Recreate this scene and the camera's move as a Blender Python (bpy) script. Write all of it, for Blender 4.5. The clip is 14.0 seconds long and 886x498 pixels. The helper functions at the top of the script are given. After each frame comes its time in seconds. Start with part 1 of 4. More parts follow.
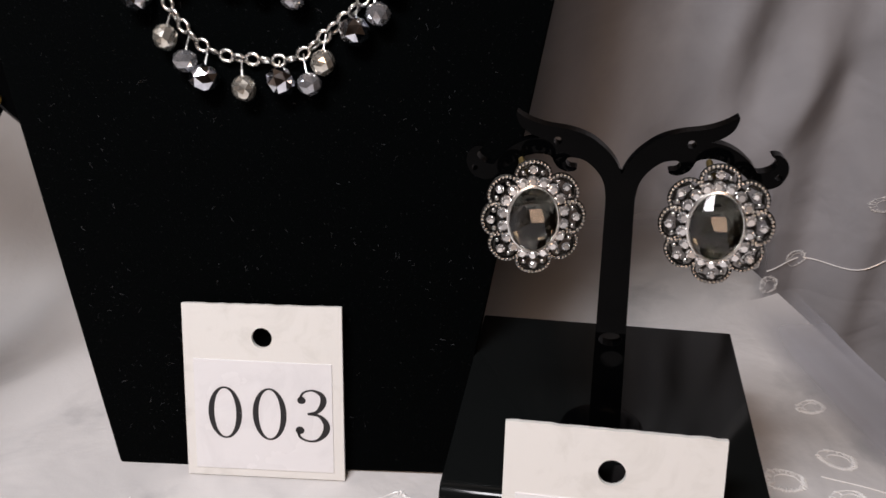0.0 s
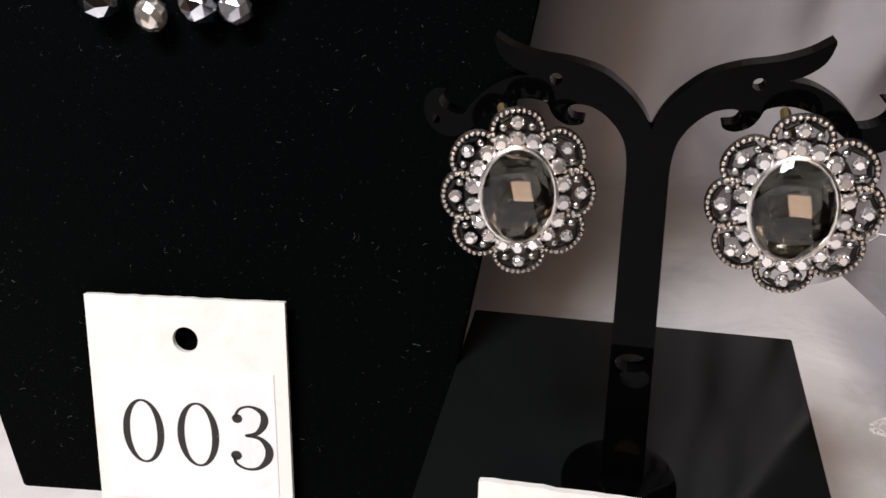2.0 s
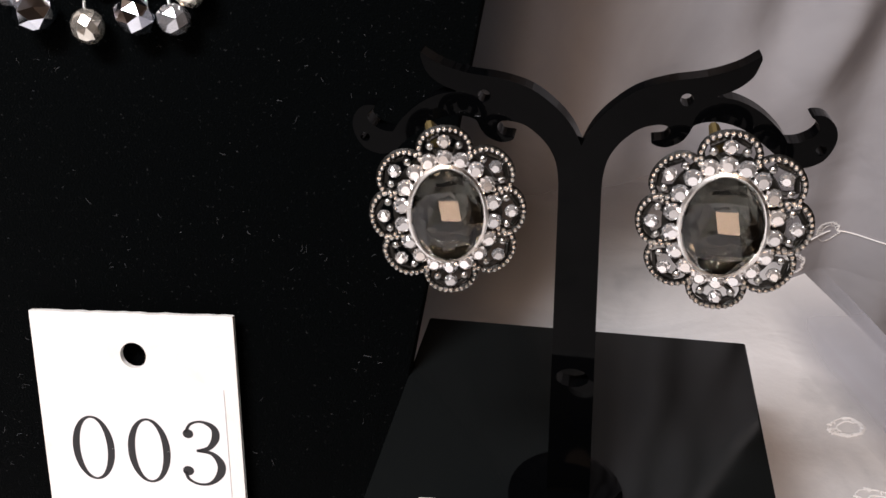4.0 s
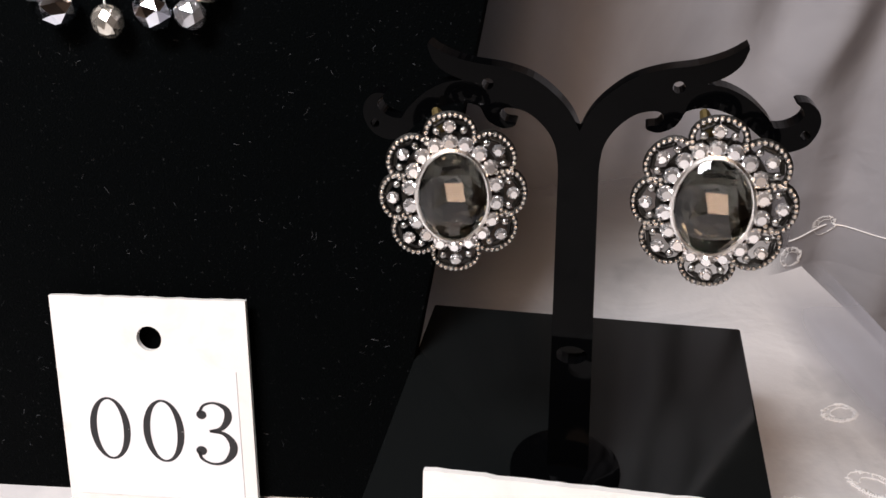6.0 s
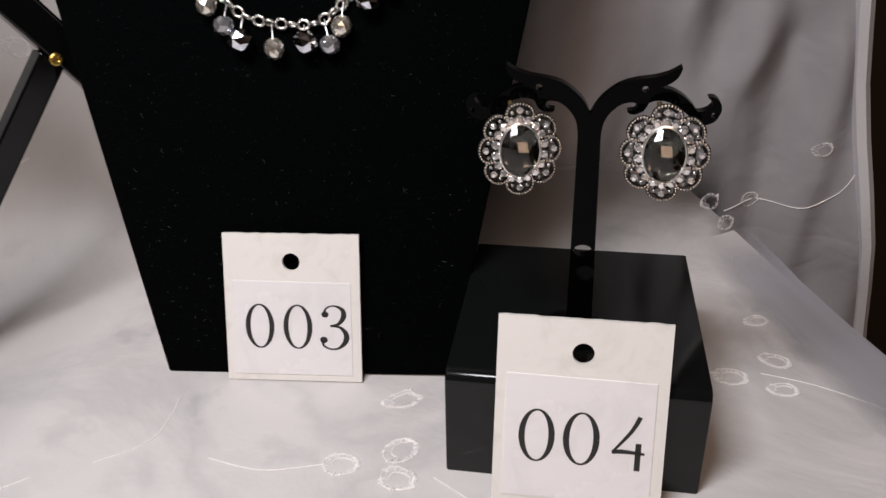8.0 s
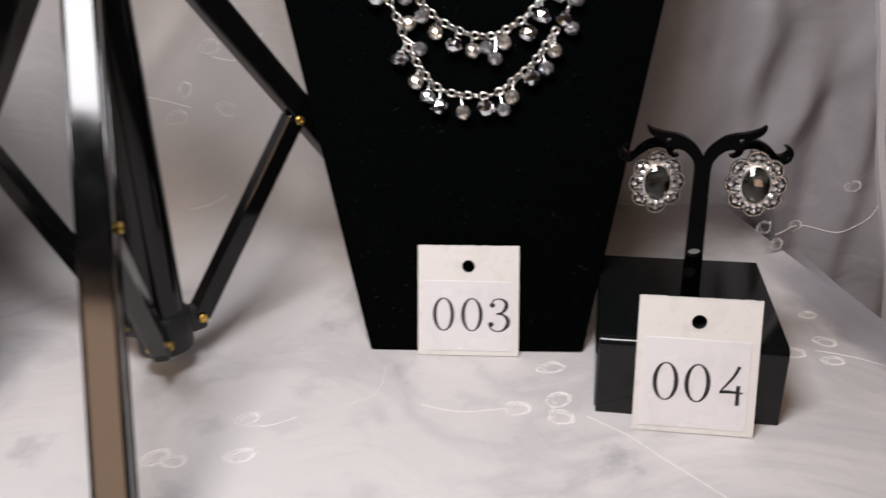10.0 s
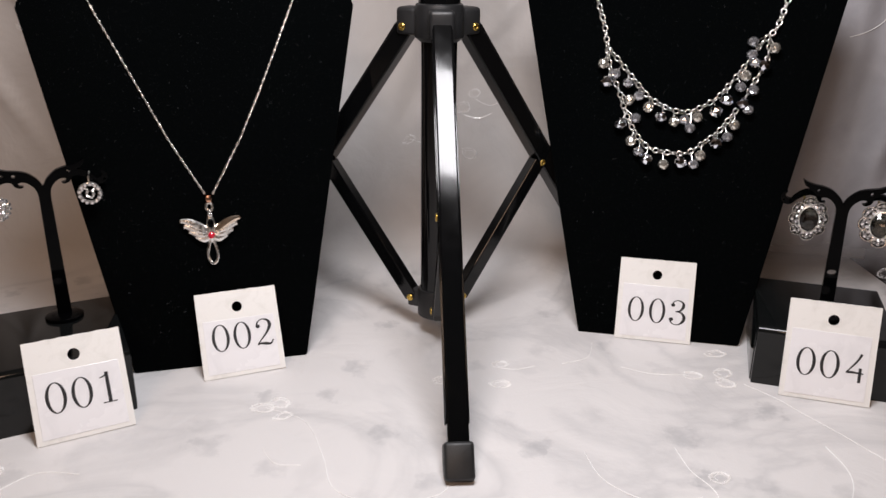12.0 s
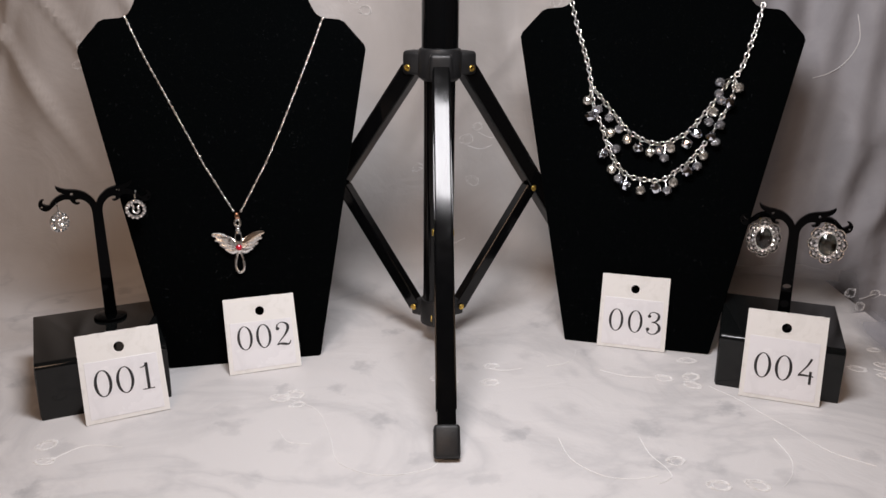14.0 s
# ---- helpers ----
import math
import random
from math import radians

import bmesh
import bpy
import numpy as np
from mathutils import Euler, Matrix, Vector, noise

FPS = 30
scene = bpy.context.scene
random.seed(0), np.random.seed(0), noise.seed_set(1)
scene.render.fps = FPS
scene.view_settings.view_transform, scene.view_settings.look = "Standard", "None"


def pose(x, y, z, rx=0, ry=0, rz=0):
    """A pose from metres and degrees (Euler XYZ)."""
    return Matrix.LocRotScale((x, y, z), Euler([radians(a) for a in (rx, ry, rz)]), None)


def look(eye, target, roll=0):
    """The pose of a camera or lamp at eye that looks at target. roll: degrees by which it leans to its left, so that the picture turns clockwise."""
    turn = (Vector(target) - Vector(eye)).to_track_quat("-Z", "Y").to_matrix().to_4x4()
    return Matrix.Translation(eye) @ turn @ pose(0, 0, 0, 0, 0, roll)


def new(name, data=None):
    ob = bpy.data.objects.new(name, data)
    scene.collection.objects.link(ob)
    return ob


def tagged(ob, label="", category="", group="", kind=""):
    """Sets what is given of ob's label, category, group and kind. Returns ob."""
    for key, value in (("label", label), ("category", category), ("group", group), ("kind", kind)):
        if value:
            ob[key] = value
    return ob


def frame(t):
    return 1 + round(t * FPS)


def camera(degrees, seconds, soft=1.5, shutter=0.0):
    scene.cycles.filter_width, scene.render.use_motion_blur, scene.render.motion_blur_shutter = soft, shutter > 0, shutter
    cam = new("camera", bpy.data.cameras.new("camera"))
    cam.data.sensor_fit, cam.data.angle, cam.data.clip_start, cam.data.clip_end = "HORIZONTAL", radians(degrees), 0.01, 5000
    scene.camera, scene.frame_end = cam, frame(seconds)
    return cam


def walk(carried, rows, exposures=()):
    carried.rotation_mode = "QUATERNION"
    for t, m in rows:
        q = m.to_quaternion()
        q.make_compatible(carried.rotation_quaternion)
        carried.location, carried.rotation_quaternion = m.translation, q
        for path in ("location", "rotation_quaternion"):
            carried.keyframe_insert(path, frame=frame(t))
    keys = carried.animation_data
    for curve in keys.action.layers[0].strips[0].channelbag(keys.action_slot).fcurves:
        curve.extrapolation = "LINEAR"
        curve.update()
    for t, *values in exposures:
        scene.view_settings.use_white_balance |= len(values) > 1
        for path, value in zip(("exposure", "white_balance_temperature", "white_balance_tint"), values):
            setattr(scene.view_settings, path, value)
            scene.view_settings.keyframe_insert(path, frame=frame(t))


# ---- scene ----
cam = camera(56.13, 14.0, shutter=0.5)
PATH = [
    (0, (0.01998, 0.02753, 0.14250), (0.00505, 0.20678, 0.05505), -1.12),
    (0.5, (0.02164, 0.04546, 0.13787), (0.00357, 0.22292, 0.04742), -1.35),
    (1, (0.02333, 0.06121, 0.13247), (0.00320, 0.23703, 0.03929), -1.50),
    (1.5, (0.02579, 0.07028, 0.12653), (0.00534, 0.24454, 0.03055), -1.55),
    (2, (0.02719, 0.07216, 0.12528), (0.00489, 0.24606, 0.02903), -1.88),
    (2.5, (0.03080, 0.07463, 0.12580), (0.01185, 0.24834, 0.02852), -1.58),
    (3, (0.03083, 0.07570, 0.12464), (0.01227, 0.24904, 0.02663), -1.79),
    (3.5, (0.03329, 0.07593, 0.12710), (0.01489, 0.24915, 0.02883), -2.15),
    (6, (0.03395, 0.06958, 0.12769), (0.01424, 0.24296, 0.02997), -2.28),
    (6.5, (0.03218, 0.05401, 0.13056), (0.01266, 0.22687, 0.03187), -2.28),
    (7, (0.02742, 0.03171, 0.13265), (0.01154, 0.20510, 0.03424), -1.80),
    (7.2, (0.02589, 0.02173, 0.13619), (0.01149, 0.19581, 0.03879), -1.55),
    (9.3, (-0.00617, -0.05309, 0.16565), (-0.01600, 0.12545, 0.07606), -1.13),
    (9.5, (-0.01165, -0.06180, 0.16777), (-0.02185, 0.11739, 0.07952), -1.18),
    (10, (-0.02684, -0.09787, 0.17882), (-0.04028, 0.08323, 0.09503), -1.47),
    (10.5, (-0.05003, -0.13453, 0.18443), (-0.07100, 0.04776, 0.10485), -1.10),
    (11, (-0.06057, -0.17894, 0.19430), (-0.08747, 0.00419, 0.11854), 0.11),
    (11.5, (-0.07260, -0.21599, 0.19832), (-0.10547, -0.03242, 0.12606), 0.75),
    (12, (-0.07084, -0.23721, 0.20362), (-0.10772, -0.05324, 0.13436), 0.60),
    (12.5, (-0.05877, -0.25359, 0.20680), (-0.09752, -0.07030, 0.13677), 0.75),
    (13, (-0.05045, -0.27472, 0.20762), (-0.09193, -0.09130, 0.13954), 0.45),
    (13.5, (-0.04678, -0.28528, 0.21372), (-0.08932, -0.10086, 0.14908), 0.54),
    (14, (-0.04396, -0.28861, 0.21170), (-0.08775, -0.10341, 0.15018), 0.61),
]
EXPOSURES = [(0.0, 0.25), (1.0, 0.45), (1.5, 0.6), (3.0, 0.86), (6.5, 0.78), (7.2, 0.22), (9.3, 0.2), (11.0, 0.30), (12.5, 0.27), (13.0, 0.09), (14.0, 0.09)]
walk(cam, [(t, look(eye, target, roll)) for t, eye, target, roll in PATH], EXPOSURES)

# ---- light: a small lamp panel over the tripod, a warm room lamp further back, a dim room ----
world = bpy.data.worlds.new("room_air")
world.use_nodes = True
scene.world = world
world.node_tree.nodes["Background"].inputs["Color"].default_value = (1.0, 0.72, 0.55, 1)
world.node_tree.nodes["Background"].inputs["Strength"].default_value = 0.08


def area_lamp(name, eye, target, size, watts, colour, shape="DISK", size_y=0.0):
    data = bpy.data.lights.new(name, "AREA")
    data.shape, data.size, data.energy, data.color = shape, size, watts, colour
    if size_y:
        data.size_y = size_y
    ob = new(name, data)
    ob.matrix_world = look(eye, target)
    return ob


area_lamp("panel_lamp", (-0.110, -0.018, 0.40), (-0.110, 0.10, 0.0), 0.18, 1.5, (0.985, 0.965, 1.0), "RECTANGLE", 0.085)
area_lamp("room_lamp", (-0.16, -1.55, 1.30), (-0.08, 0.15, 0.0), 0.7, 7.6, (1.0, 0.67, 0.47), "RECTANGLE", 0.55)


# ---- materials ----
def material(name, colour, rough=0.5, metal=0.0):
    m = bpy.data.materials.new(name)
    m.use_nodes = True
    b = m.node_tree.nodes["Principled BSDF"]
    b.inputs["Base Color"].default_value = (*colour, 1)
    b.inputs["Roughness"].default_value = rough
    b.inputs["Metallic"].default_value = metal
    return m


def node(m, kind, **values):
    n = m.node_tree.nodes.new(kind)
    for key, value in values.items():
        n.inputs[key].default_value = value
    return n


def wire(m, a, out, b, into):
    m.node_tree.links.new(a.outputs[out], b.inputs[into])


def noise_of(m, scale, detail=4.0, rough=0.55, distortion=0.0):
    pos = node(m, "ShaderNodeTexCoord")
    n = node(m, "ShaderNodeTexNoise", Scale=scale, Detail=detail, Roughness=rough, Distortion=distortion)
    wire(m, pos, "Object", n, "Vector")
    return n


def ramp_of(m, source, out, stops):
    r = node(m, "ShaderNodeValToRGB")
    el = r.color_ramp.elements
    while len(el) < len(stops):
        el.new(0.5)
    for e, (p, c) in zip(el, stops):
        e.position, e.color = p, (*c, 1)
    wire(m, source, out, r, "Fac")
    return r


def bump(m, source, out, strength, distance, under=None):
    b = node(m, "ShaderNodeBump", Strength=strength, Distance=distance)
    wire(m, source, out, b, "Height")
    if under:
        wire(m, under, "Normal", b, "Normal")
    wire(m, b, "Normal", m.node_tree.nodes["Principled BSDF"], "Normal")
    return b


def principled(m):
    return m.node_tree.nodes["Principled BSDF"]


def worn(m, scale, low, high, relief=0.0):
    """Smudged gloss: roughness wanders between low and high; a fine relief."""
    n = noise_of(m, scale, 5)
    r = node(m, "ShaderNodeMapRange")
    r.inputs["From Min"].default_value, r.inputs["From Max"].default_value = 0.35, 0.7
    r.inputs["To Min"].default_value, r.inputs["To Max"].default_value = low, high
    wire(m, n, "Fac", r, "Value")
    wire(m, r, "Result", principled(m), "Roughness")
    if relief:
        bump(m, noise_of(m, scale * 12, 3), "Fac", 0.4, relief)
    return m


def velvet_material():
    m = material("black_velvet", (0.002, 0.002, 0.0022), 1.0)
    b = principled(m)
    b.inputs["Specular IOR Level"].default_value = 0.02
    b.inputs["Sheen Weight"].default_value = 0.005
    b.inputs["Sheen Roughness"].default_value = 0.6
    lint = noise_of(m, 1300, 3, 0.6)
    r = ramp_of(m, lint, "Fac", [(0.0, (0.0004, 0.0007, 0.0008)), (0.642, (0.0007, 0.0011, 0.0013)), (0.80, (0.030, 0.032, 0.033))])
    wire(m, r, "Color", b, "Base Color")
    bump(m, noise_of(m, 2600, 2), "Fac", 0.8, 0.0005)
    return m


def cloth_material():
    """White sheer over a marble print on the table, unprinted and duller up the wall."""
    m = material("white_cloth", (0.8, 0.79, 0.78), 0.55)
    b = principled(m)
    geo = node(m, "ShaderNodeNewGeometry")
    split = node(m, "ShaderNodeSeparateXYZ")
    wire(m, geo, "Position", split, "Vector")
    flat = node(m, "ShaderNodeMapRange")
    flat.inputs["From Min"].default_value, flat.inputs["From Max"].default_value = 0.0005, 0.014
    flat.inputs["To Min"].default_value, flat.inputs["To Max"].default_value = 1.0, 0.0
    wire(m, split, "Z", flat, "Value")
    wander = noise_of(m, 70, 5, 0.65)
    place = node(m, "ShaderNodeVectorMath")
    place.operation = "MULTIPLY_ADD"
    wire(m, wander, "Color", place, 0)
    place.inputs[1].default_value = (0.03, 0.03, 0.0)
    wire(m, geo, "Position", place, 2)
    cells = node(m, "ShaderNodeTexVoronoi", Scale=30.0, Randomness=0.9)
    cells.voronoi_dimensions = "2D"
    wire(m, place, "Vector", cells, "Vector")
    s = ramp_of(m, cells, "Distance", [(0.0, (0.58, 0.58, 0.58)), (0.12, (0.40, 0.40, 0.40)), (0.24, (0, 0, 0))])
    each = node(m, "ShaderNodeSeparateColor")
    wire(m, cells, "Color", each, "Color")
    some = node(m, "ShaderNodeMath")
    some.operation = "MULTIPLY"
    wire(m, s, "Color", some, 0)
    wire(m, each, "Red", some, 1)
    vein = noise_of(m, 7, 5, 0.55, 1.6)
    away = node(m, "ShaderNodeMath")
    away.operation = "SUBTRACT"
    wire(m, vein, "Fac", away, 0)
    away.inputs[1].default_value = 0.5
    size = node(m, "ShaderNodeMath")
    size.operation = "ABSOLUTE"
    wire(m, away, "Value", size, 0)
    v = ramp_of(m, size, "Value", [(0.0, (0.30, 0.30, 0.30)), (0.025, (0.15, 0.15, 0.15)), (0.06, (0, 0, 0))])
    both = node(m, "ShaderNodeMath")
    both.operation = "ADD"
    both.use_clamp = True
    wire(m, some, "Value", both, 0)
    wire(m, v, "Color", both, 1)
    grey = node(m, "ShaderNodeMath")
    grey.operation = "MULTIPLY"
    wire(m, both, "Value", grey, 0)
    wire(m, flat, "Result", grey, 1)
    soft = node(m, "ShaderNodeMath")
    soft.operation = "MULTIPLY"
    wire(m, grey, "Value", soft, 0)
    soft.inputs[1].default_value = 0.85
    mix = node(m, "ShaderNodeMix")
    mix.data_type = "RGBA"
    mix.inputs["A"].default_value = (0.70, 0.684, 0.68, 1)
    mix.inputs["B"].default_value = (0.33, 0.335, 0.35, 1)
    wire(m, soft, "Value", mix, "Factor")
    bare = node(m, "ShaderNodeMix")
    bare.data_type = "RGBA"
    # the dark behind the thin cloth is put into this duller wall colour
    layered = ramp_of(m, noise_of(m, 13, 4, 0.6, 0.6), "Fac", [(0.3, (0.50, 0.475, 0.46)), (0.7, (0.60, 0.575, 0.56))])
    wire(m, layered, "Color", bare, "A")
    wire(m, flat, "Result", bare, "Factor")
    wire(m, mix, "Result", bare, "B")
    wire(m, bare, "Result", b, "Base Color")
    crease = noise_of(m, 22, 4, 0.5, 0.8)
    weave = noise_of(m, 700, 2)
    first = bump(m, crease, "Fac", 0.35, 0.006)
    bump(m, weave, "Fac", 0.12, 0.0006, first)
    return m


VELVET = velvet_material()
CLOTH = cloth_material()
ACRYLIC = worn(material("black_acrylic", (0.0010, 0.0011, 0.0013), 0.08), 60, 0.03, 0.11)
principled(ACRYLIC).inputs["IOR"].default_value = 1.14
BOX_ACRYLIC = worn(material("thick_black_acrylic", (0.0055, 0.0063, 0.0064), 0.08), 45, 0.07, 0.16)
principled(BOX_ACRYLIC).inputs["IOR"].default_value = 1.40
PLASTIC = worn(material("matt_black_plastic", (0.010, 0.0102, 0.011), 0.5), 90, 0.42, 0.6, 0.0002)
TUBE = worn(material("satin_black_metal", (0.0025, 0.0027, 0.003), 0.1, 0.0), 120, 0.07, 0.12)
principled(TUBE).inputs["IOR"].default_value = 1.40
BRASS = worn(material("brass", (0.62, 0.42, 0.10), 0.3, 1.0), 400, 0.22, 0.45, 0.0002)
DARK_BRASS = worn(material("tarnished_brass", (0.16, 0.12, 0.05), 0.45, 0.9), 400, 0.35, 0.6)
CARD = worn(material("white_card", (0.80, 0.785, 0.76), 0.5), 70, 0.35, 0.6, 0.0001)
STICKER = worn(material("glossy_white_label", (0.82, 0.81, 0.80), 0.25), 50, 0.16, 0.34)


def mottle(m, scale, dull, clean):
    """Faint smears over the base colour."""
    n = noise_of(m, scale, 5, 0.6, 0.8)
    r = ramp_of(m, n, "Fac", [(0.0, dull), (0.36, dull), (0.5, clean), (1.0, clean)])
    wire(m, r, "Color", principled(m), "Base Color")


mottle(CARD, 90, (0.74, 0.73, 0.70), (0.81, 0.80, 0.775))
mottle(STICKER, 75, (0.78, 0.775, 0.795), (0.83, 0.825, 0.845))
INK = material("black_ink", (0.015, 0.015, 0.017), 0.45)
SILVER = worn(material("polished_silver", (0.90, 0.88, 0.85), 0.25, 1.0), 500, 0.2, 0.38)
OLD_SILVER = worn(material("antiqued_silver", (0.50, 0.49, 0.475), 0.28, 1.0), 700, 0.2, 0.4, 0.0001)
DARK_SILVER = worn(material("blackened_silver", (0.016, 0.015, 0.013), 0.4, 0.6), 600, 0.3, 0.55, 0.0002)
HEMATITE = worn(material("champagne_metal_bead", (0.86, 0.82, 0.74), 0.14, 0.88), 500, 0.1, 0.2)
AB_GLASS = worn(material("blue_grey_mirror_glass", (0.86, 0.89, 0.97), 0.1, 1.0), 500, 0.05, 0.1)
PALE_GOLD = material("pale_gold", (0.90, 0.76, 0.62), 0.2, 1.0)
ROSE = material("rose_gold", (0.80, 0.47, 0.33), 0.22, 1.0)
THREAD = material("white_satin_thread", (0.95, 0.945, 0.94), 0.22)
principled(THREAD).inputs["Coat Weight"].default_value = 0.6
DARK_WALL = worn(material("dark_brown_panel", (0.035, 0.026, 0.018), 0.6), 9, 0.5, 0.75, 0.001)
PAINT = worn(material("warm_white_paint", (0.36, 0.33, 0.30), 0.8), 6, 0.7, 0.9, 0.0005)


def glass(name, colour, rough=0.02, ior=1.55, through_light=1.0):
    m = material(name, colour, rough)
    principled(m).inputs["Transmission Weight"].default_value = through_light
    principled(m).inputs["IOR"].default_value = ior
    return m


SMOKE = glass("smoky_grey_gem", (0.30, 0.302, 0.285), 0.0, 1.5)
FOIL = material("silver_foil", (0.75, 0.75, 0.73), 0.03, 1.0)
CLEAR = glass("clear_grey_glass", (0.62, 0.63, 0.67), 0.06, 1.7, 0.45)
principled(CLEAR).inputs["Metallic"].default_value = 0.7
STONE = material("foiled_rhinestone", (0.90, 0.90, 0.92), 0.05, 0.85)
chance = node(STONE, "ShaderNodeObjectInfo")
wire(STONE, ramp_of(STONE, chance, "Random", [(0.0, (0.62, 0.62, 0.63)), (0.4, (0.85, 0.84, 0.84)), (0.8, (0.97, 0.93, 0.90)), (1.0, (0.98, 0.98, 1.0))]), "Color", principled(STONE), "Base Color")
LINT = material("pale_lint", (0.055, 0.058, 0.063), 0.95)
RED = glass("red_gem", (0.75, 0.02, 0.05), 0.05, 1.6, 0.3)


# ---- mesh building ----
class Shape:
    """Gathers vertices and faces of one mesh."""

    def __init__(self):
        self.v, self.f = [], []

    def add(self, verts, faces, m=None):
        n = len(self.v)
        self.v += [tuple(m @ Vector(p)) if m else tuple(p) for p in verts]
        self.f += [tuple(i + n for i in face) for face in faces]
        return self

    def box(self, x, y, z, m=None, edge=0.0):
        """A block from -x/2 to x/2, -y/2 to y/2 and 0 to z, its edges cut by edge."""
        if not edge:
            vs = [(sx * x / 2, sy * y / 2, sz * z) for sz in (0, 1) for sy in (-1, 1) for sx in (-1, 1)]
            return self.add(vs, [(0, 2, 3, 1), (4, 5, 7, 6), (0, 1, 5, 4), (2, 6, 7, 3), (0, 4, 6, 2), (1, 3, 7, 5)], m)
        bm = bmesh.new()
        bmesh.ops.create_cube(bm, size=1)
        for v in bm.verts:
            v.co = Vector((v.co.x * x, v.co.y * y, (v.co.z + 0.5) * z))
        bmesh.ops.bevel(bm, geom=bm.edges[:], offset=edge, segments=3, profile=0.5, affect="EDGES")
        return self.take(bm, m)

    def take(self, bm, m=None):
        bm.verts.index_update()
        self.add([v.co.copy() for v in bm.verts], [[v.index for v in f.verts] for f in bm.faces], m)
        bm.free()
        return self

    def lathe(self, profile, seg=24, m=None, stretch=1.0, closed=True):
        """Turns (radius, height) pairs round z."""
        vs, fs, k = [], [], len(profile)
        for i in range(seg):
            a = 2 * math.pi * i / seg
            vs += [(r * math.cos(a), stretch * r * math.sin(a), z) for r, z in profile]
        for i in range(seg):
            for j in range(k - 1):
                a, b = i * k + j, (i + 1) % seg * k + j
                fs.append((a, b, b + 1, a + 1))
        if closed:
            fs.append(tuple(i * k for i in reversed(range(seg))))
            fs.append(tuple(i * k + k - 1 for i in range(seg)))
        return self.add(vs, fs, m)

    def tube(self, pts, radius, seg=8, loop=False, m=None):
        """A round tube along points; radius a number or one for each point."""
        pts = [Vector(p) for p in pts]
        n = len(pts)
        rad = radius if isinstance(radius, (list, tuple)) else [radius] * n
        vs, fs, side = [], [], None
        for i, p in enumerate(pts):
            a, b = (pts[i - 1], pts[(i + 1) % n]) if loop else (pts[max(i - 1, 0)], pts[min(i + 1, n - 1)])
            way = (b - a).normalized()
            if side is None:
                side = way.orthogonal().normalized()
            side = (side - way * side.dot(way)).normalized()
            other = way.cross(side)
            vs += [p + rad[i] * (math.cos(2 * math.pi * k / seg) * side + math.sin(2 * math.pi * k / seg) * other) for k in range(seg)]
        for i in range(n if loop else n - 1):
            for k in range(seg):
                a, b, c, d = i * seg + k, i * seg + (k + 1) % seg, (i + 1) % n * seg + (k + 1) % seg, (i + 1) % n * seg + k
                fs.append((a, b, c, d))
        if not loop:
            fs += [tuple(reversed(range(seg))), tuple((n - 1) * seg + k for k in range(seg))]
        return self.add(vs, fs, m)

    def ball(self, r, m=None, u=8, v=6):
        prof = [(r * math.sin(math.pi * j / v) if 0 < j < v else r * 0.02, -r * math.cos(math.pi * j / v)) for j in range(v + 1)]
        return self.lathe(prof, u, m)


def plate(outer, holes, thick, edge=0.0):
    """A flat plate in x and z, thick along y (front at y=0), with holes right through it."""
    bm = bmesh.new()
    edges = []
    for ring in (outer, *holes):
        vs = [bm.verts.new((x, 0, z)) for x, z in ring]
        edges += [bm.edges.new((a, b)) for a, b in zip(vs, vs[1:] + vs[:1])]
    bmesh.ops.triangle_fill(bm, use_beauty=True, use_dissolve=False, edges=edges)
    out = bmesh.ops.extrude_face_region(bm, geom=bm.faces[:])
    for g in out["geom"]:
        if isinstance(g, bmesh.types.BMVert):
            g.co.y += thick
    bmesh.ops.recalc_face_normals(bm, faces=bm.faces[:])
    if edge:
        rim = [e for e in bm.edges if len(e.link_faces) == 2 and e.calc_face_angle() > 1.2]
        bmesh.ops.bevel(bm, geom=rim, offset=edge, segments=2, profile=0.5, affect="EDGES")
    s = Shape().take(bm)
    return s


def part(name, shape, mat, parent=None, label="", smooth=False, m=None, data=None):
    if data is None:
        data = bpy.data.meshes.new(name)
        data.from_pydata(shape.v, [], shape.f)
        data.materials.append(mat)
        if smooth:
            data.polygons.foreach_set("use_smooth", [True] * len(data.polygons))
            data.set_sharp_from_angle(angle=radians(35))
        data.update()
    ob = new(name, data)
    if parent:
        ob.parent = parent
    if m:
        ob.matrix_basis = m
    if label:
        tagged(ob, label)
    return ob


def thing(name, m, label, category, group="", kind=""):
    ob = new(name)
    ob.empty_display_size = 0.01
    ob.matrix_basis = m
    return tagged(ob, label, category, group, kind)


def spline(pts, steps=6, loop=False):
    """Catmull-Rom through the points."""
    n, out = len(pts), []
    dim = len(pts[0])
    for i in range(n if loop else n - 1):
        p = [pts[(i + k) % n] if loop else pts[min(max(i + k, 0), n - 1)] for k in (-1, 0, 1, 2)]
        for s in range(steps):
            t = s / steps
            out.append(tuple(0.5 * (2 * p[1][d] + (p[2][d] - p[0][d]) * t + (2 * p[0][d] - 5 * p[1][d] + 4 * p[2][d] - p[3][d]) * t * t
                                    + (3 * p[1][d] - p[0][d] - 3 * p[2][d] + p[3][d]) * t ** 3) for d in range(dim)))
    if not loop:
        out.append(tuple(pts[-1]))
    return out


def smooth_step(a, b, x):
    t = min(max((x - a) / (b - a), 0.0), 1.0)
    return t * t * (3 - 2 * t)


MM = 0.001

# ---- the table cloth, backdrop and curtain ----
EDGE = [(-0.9, 0.30), (0.0, 0.21), (0.2076, 0.1365), (0.2432, 0.1255), (0.2743, 0.1185), (0.288, 0.1152), (0.36, 0.098)]


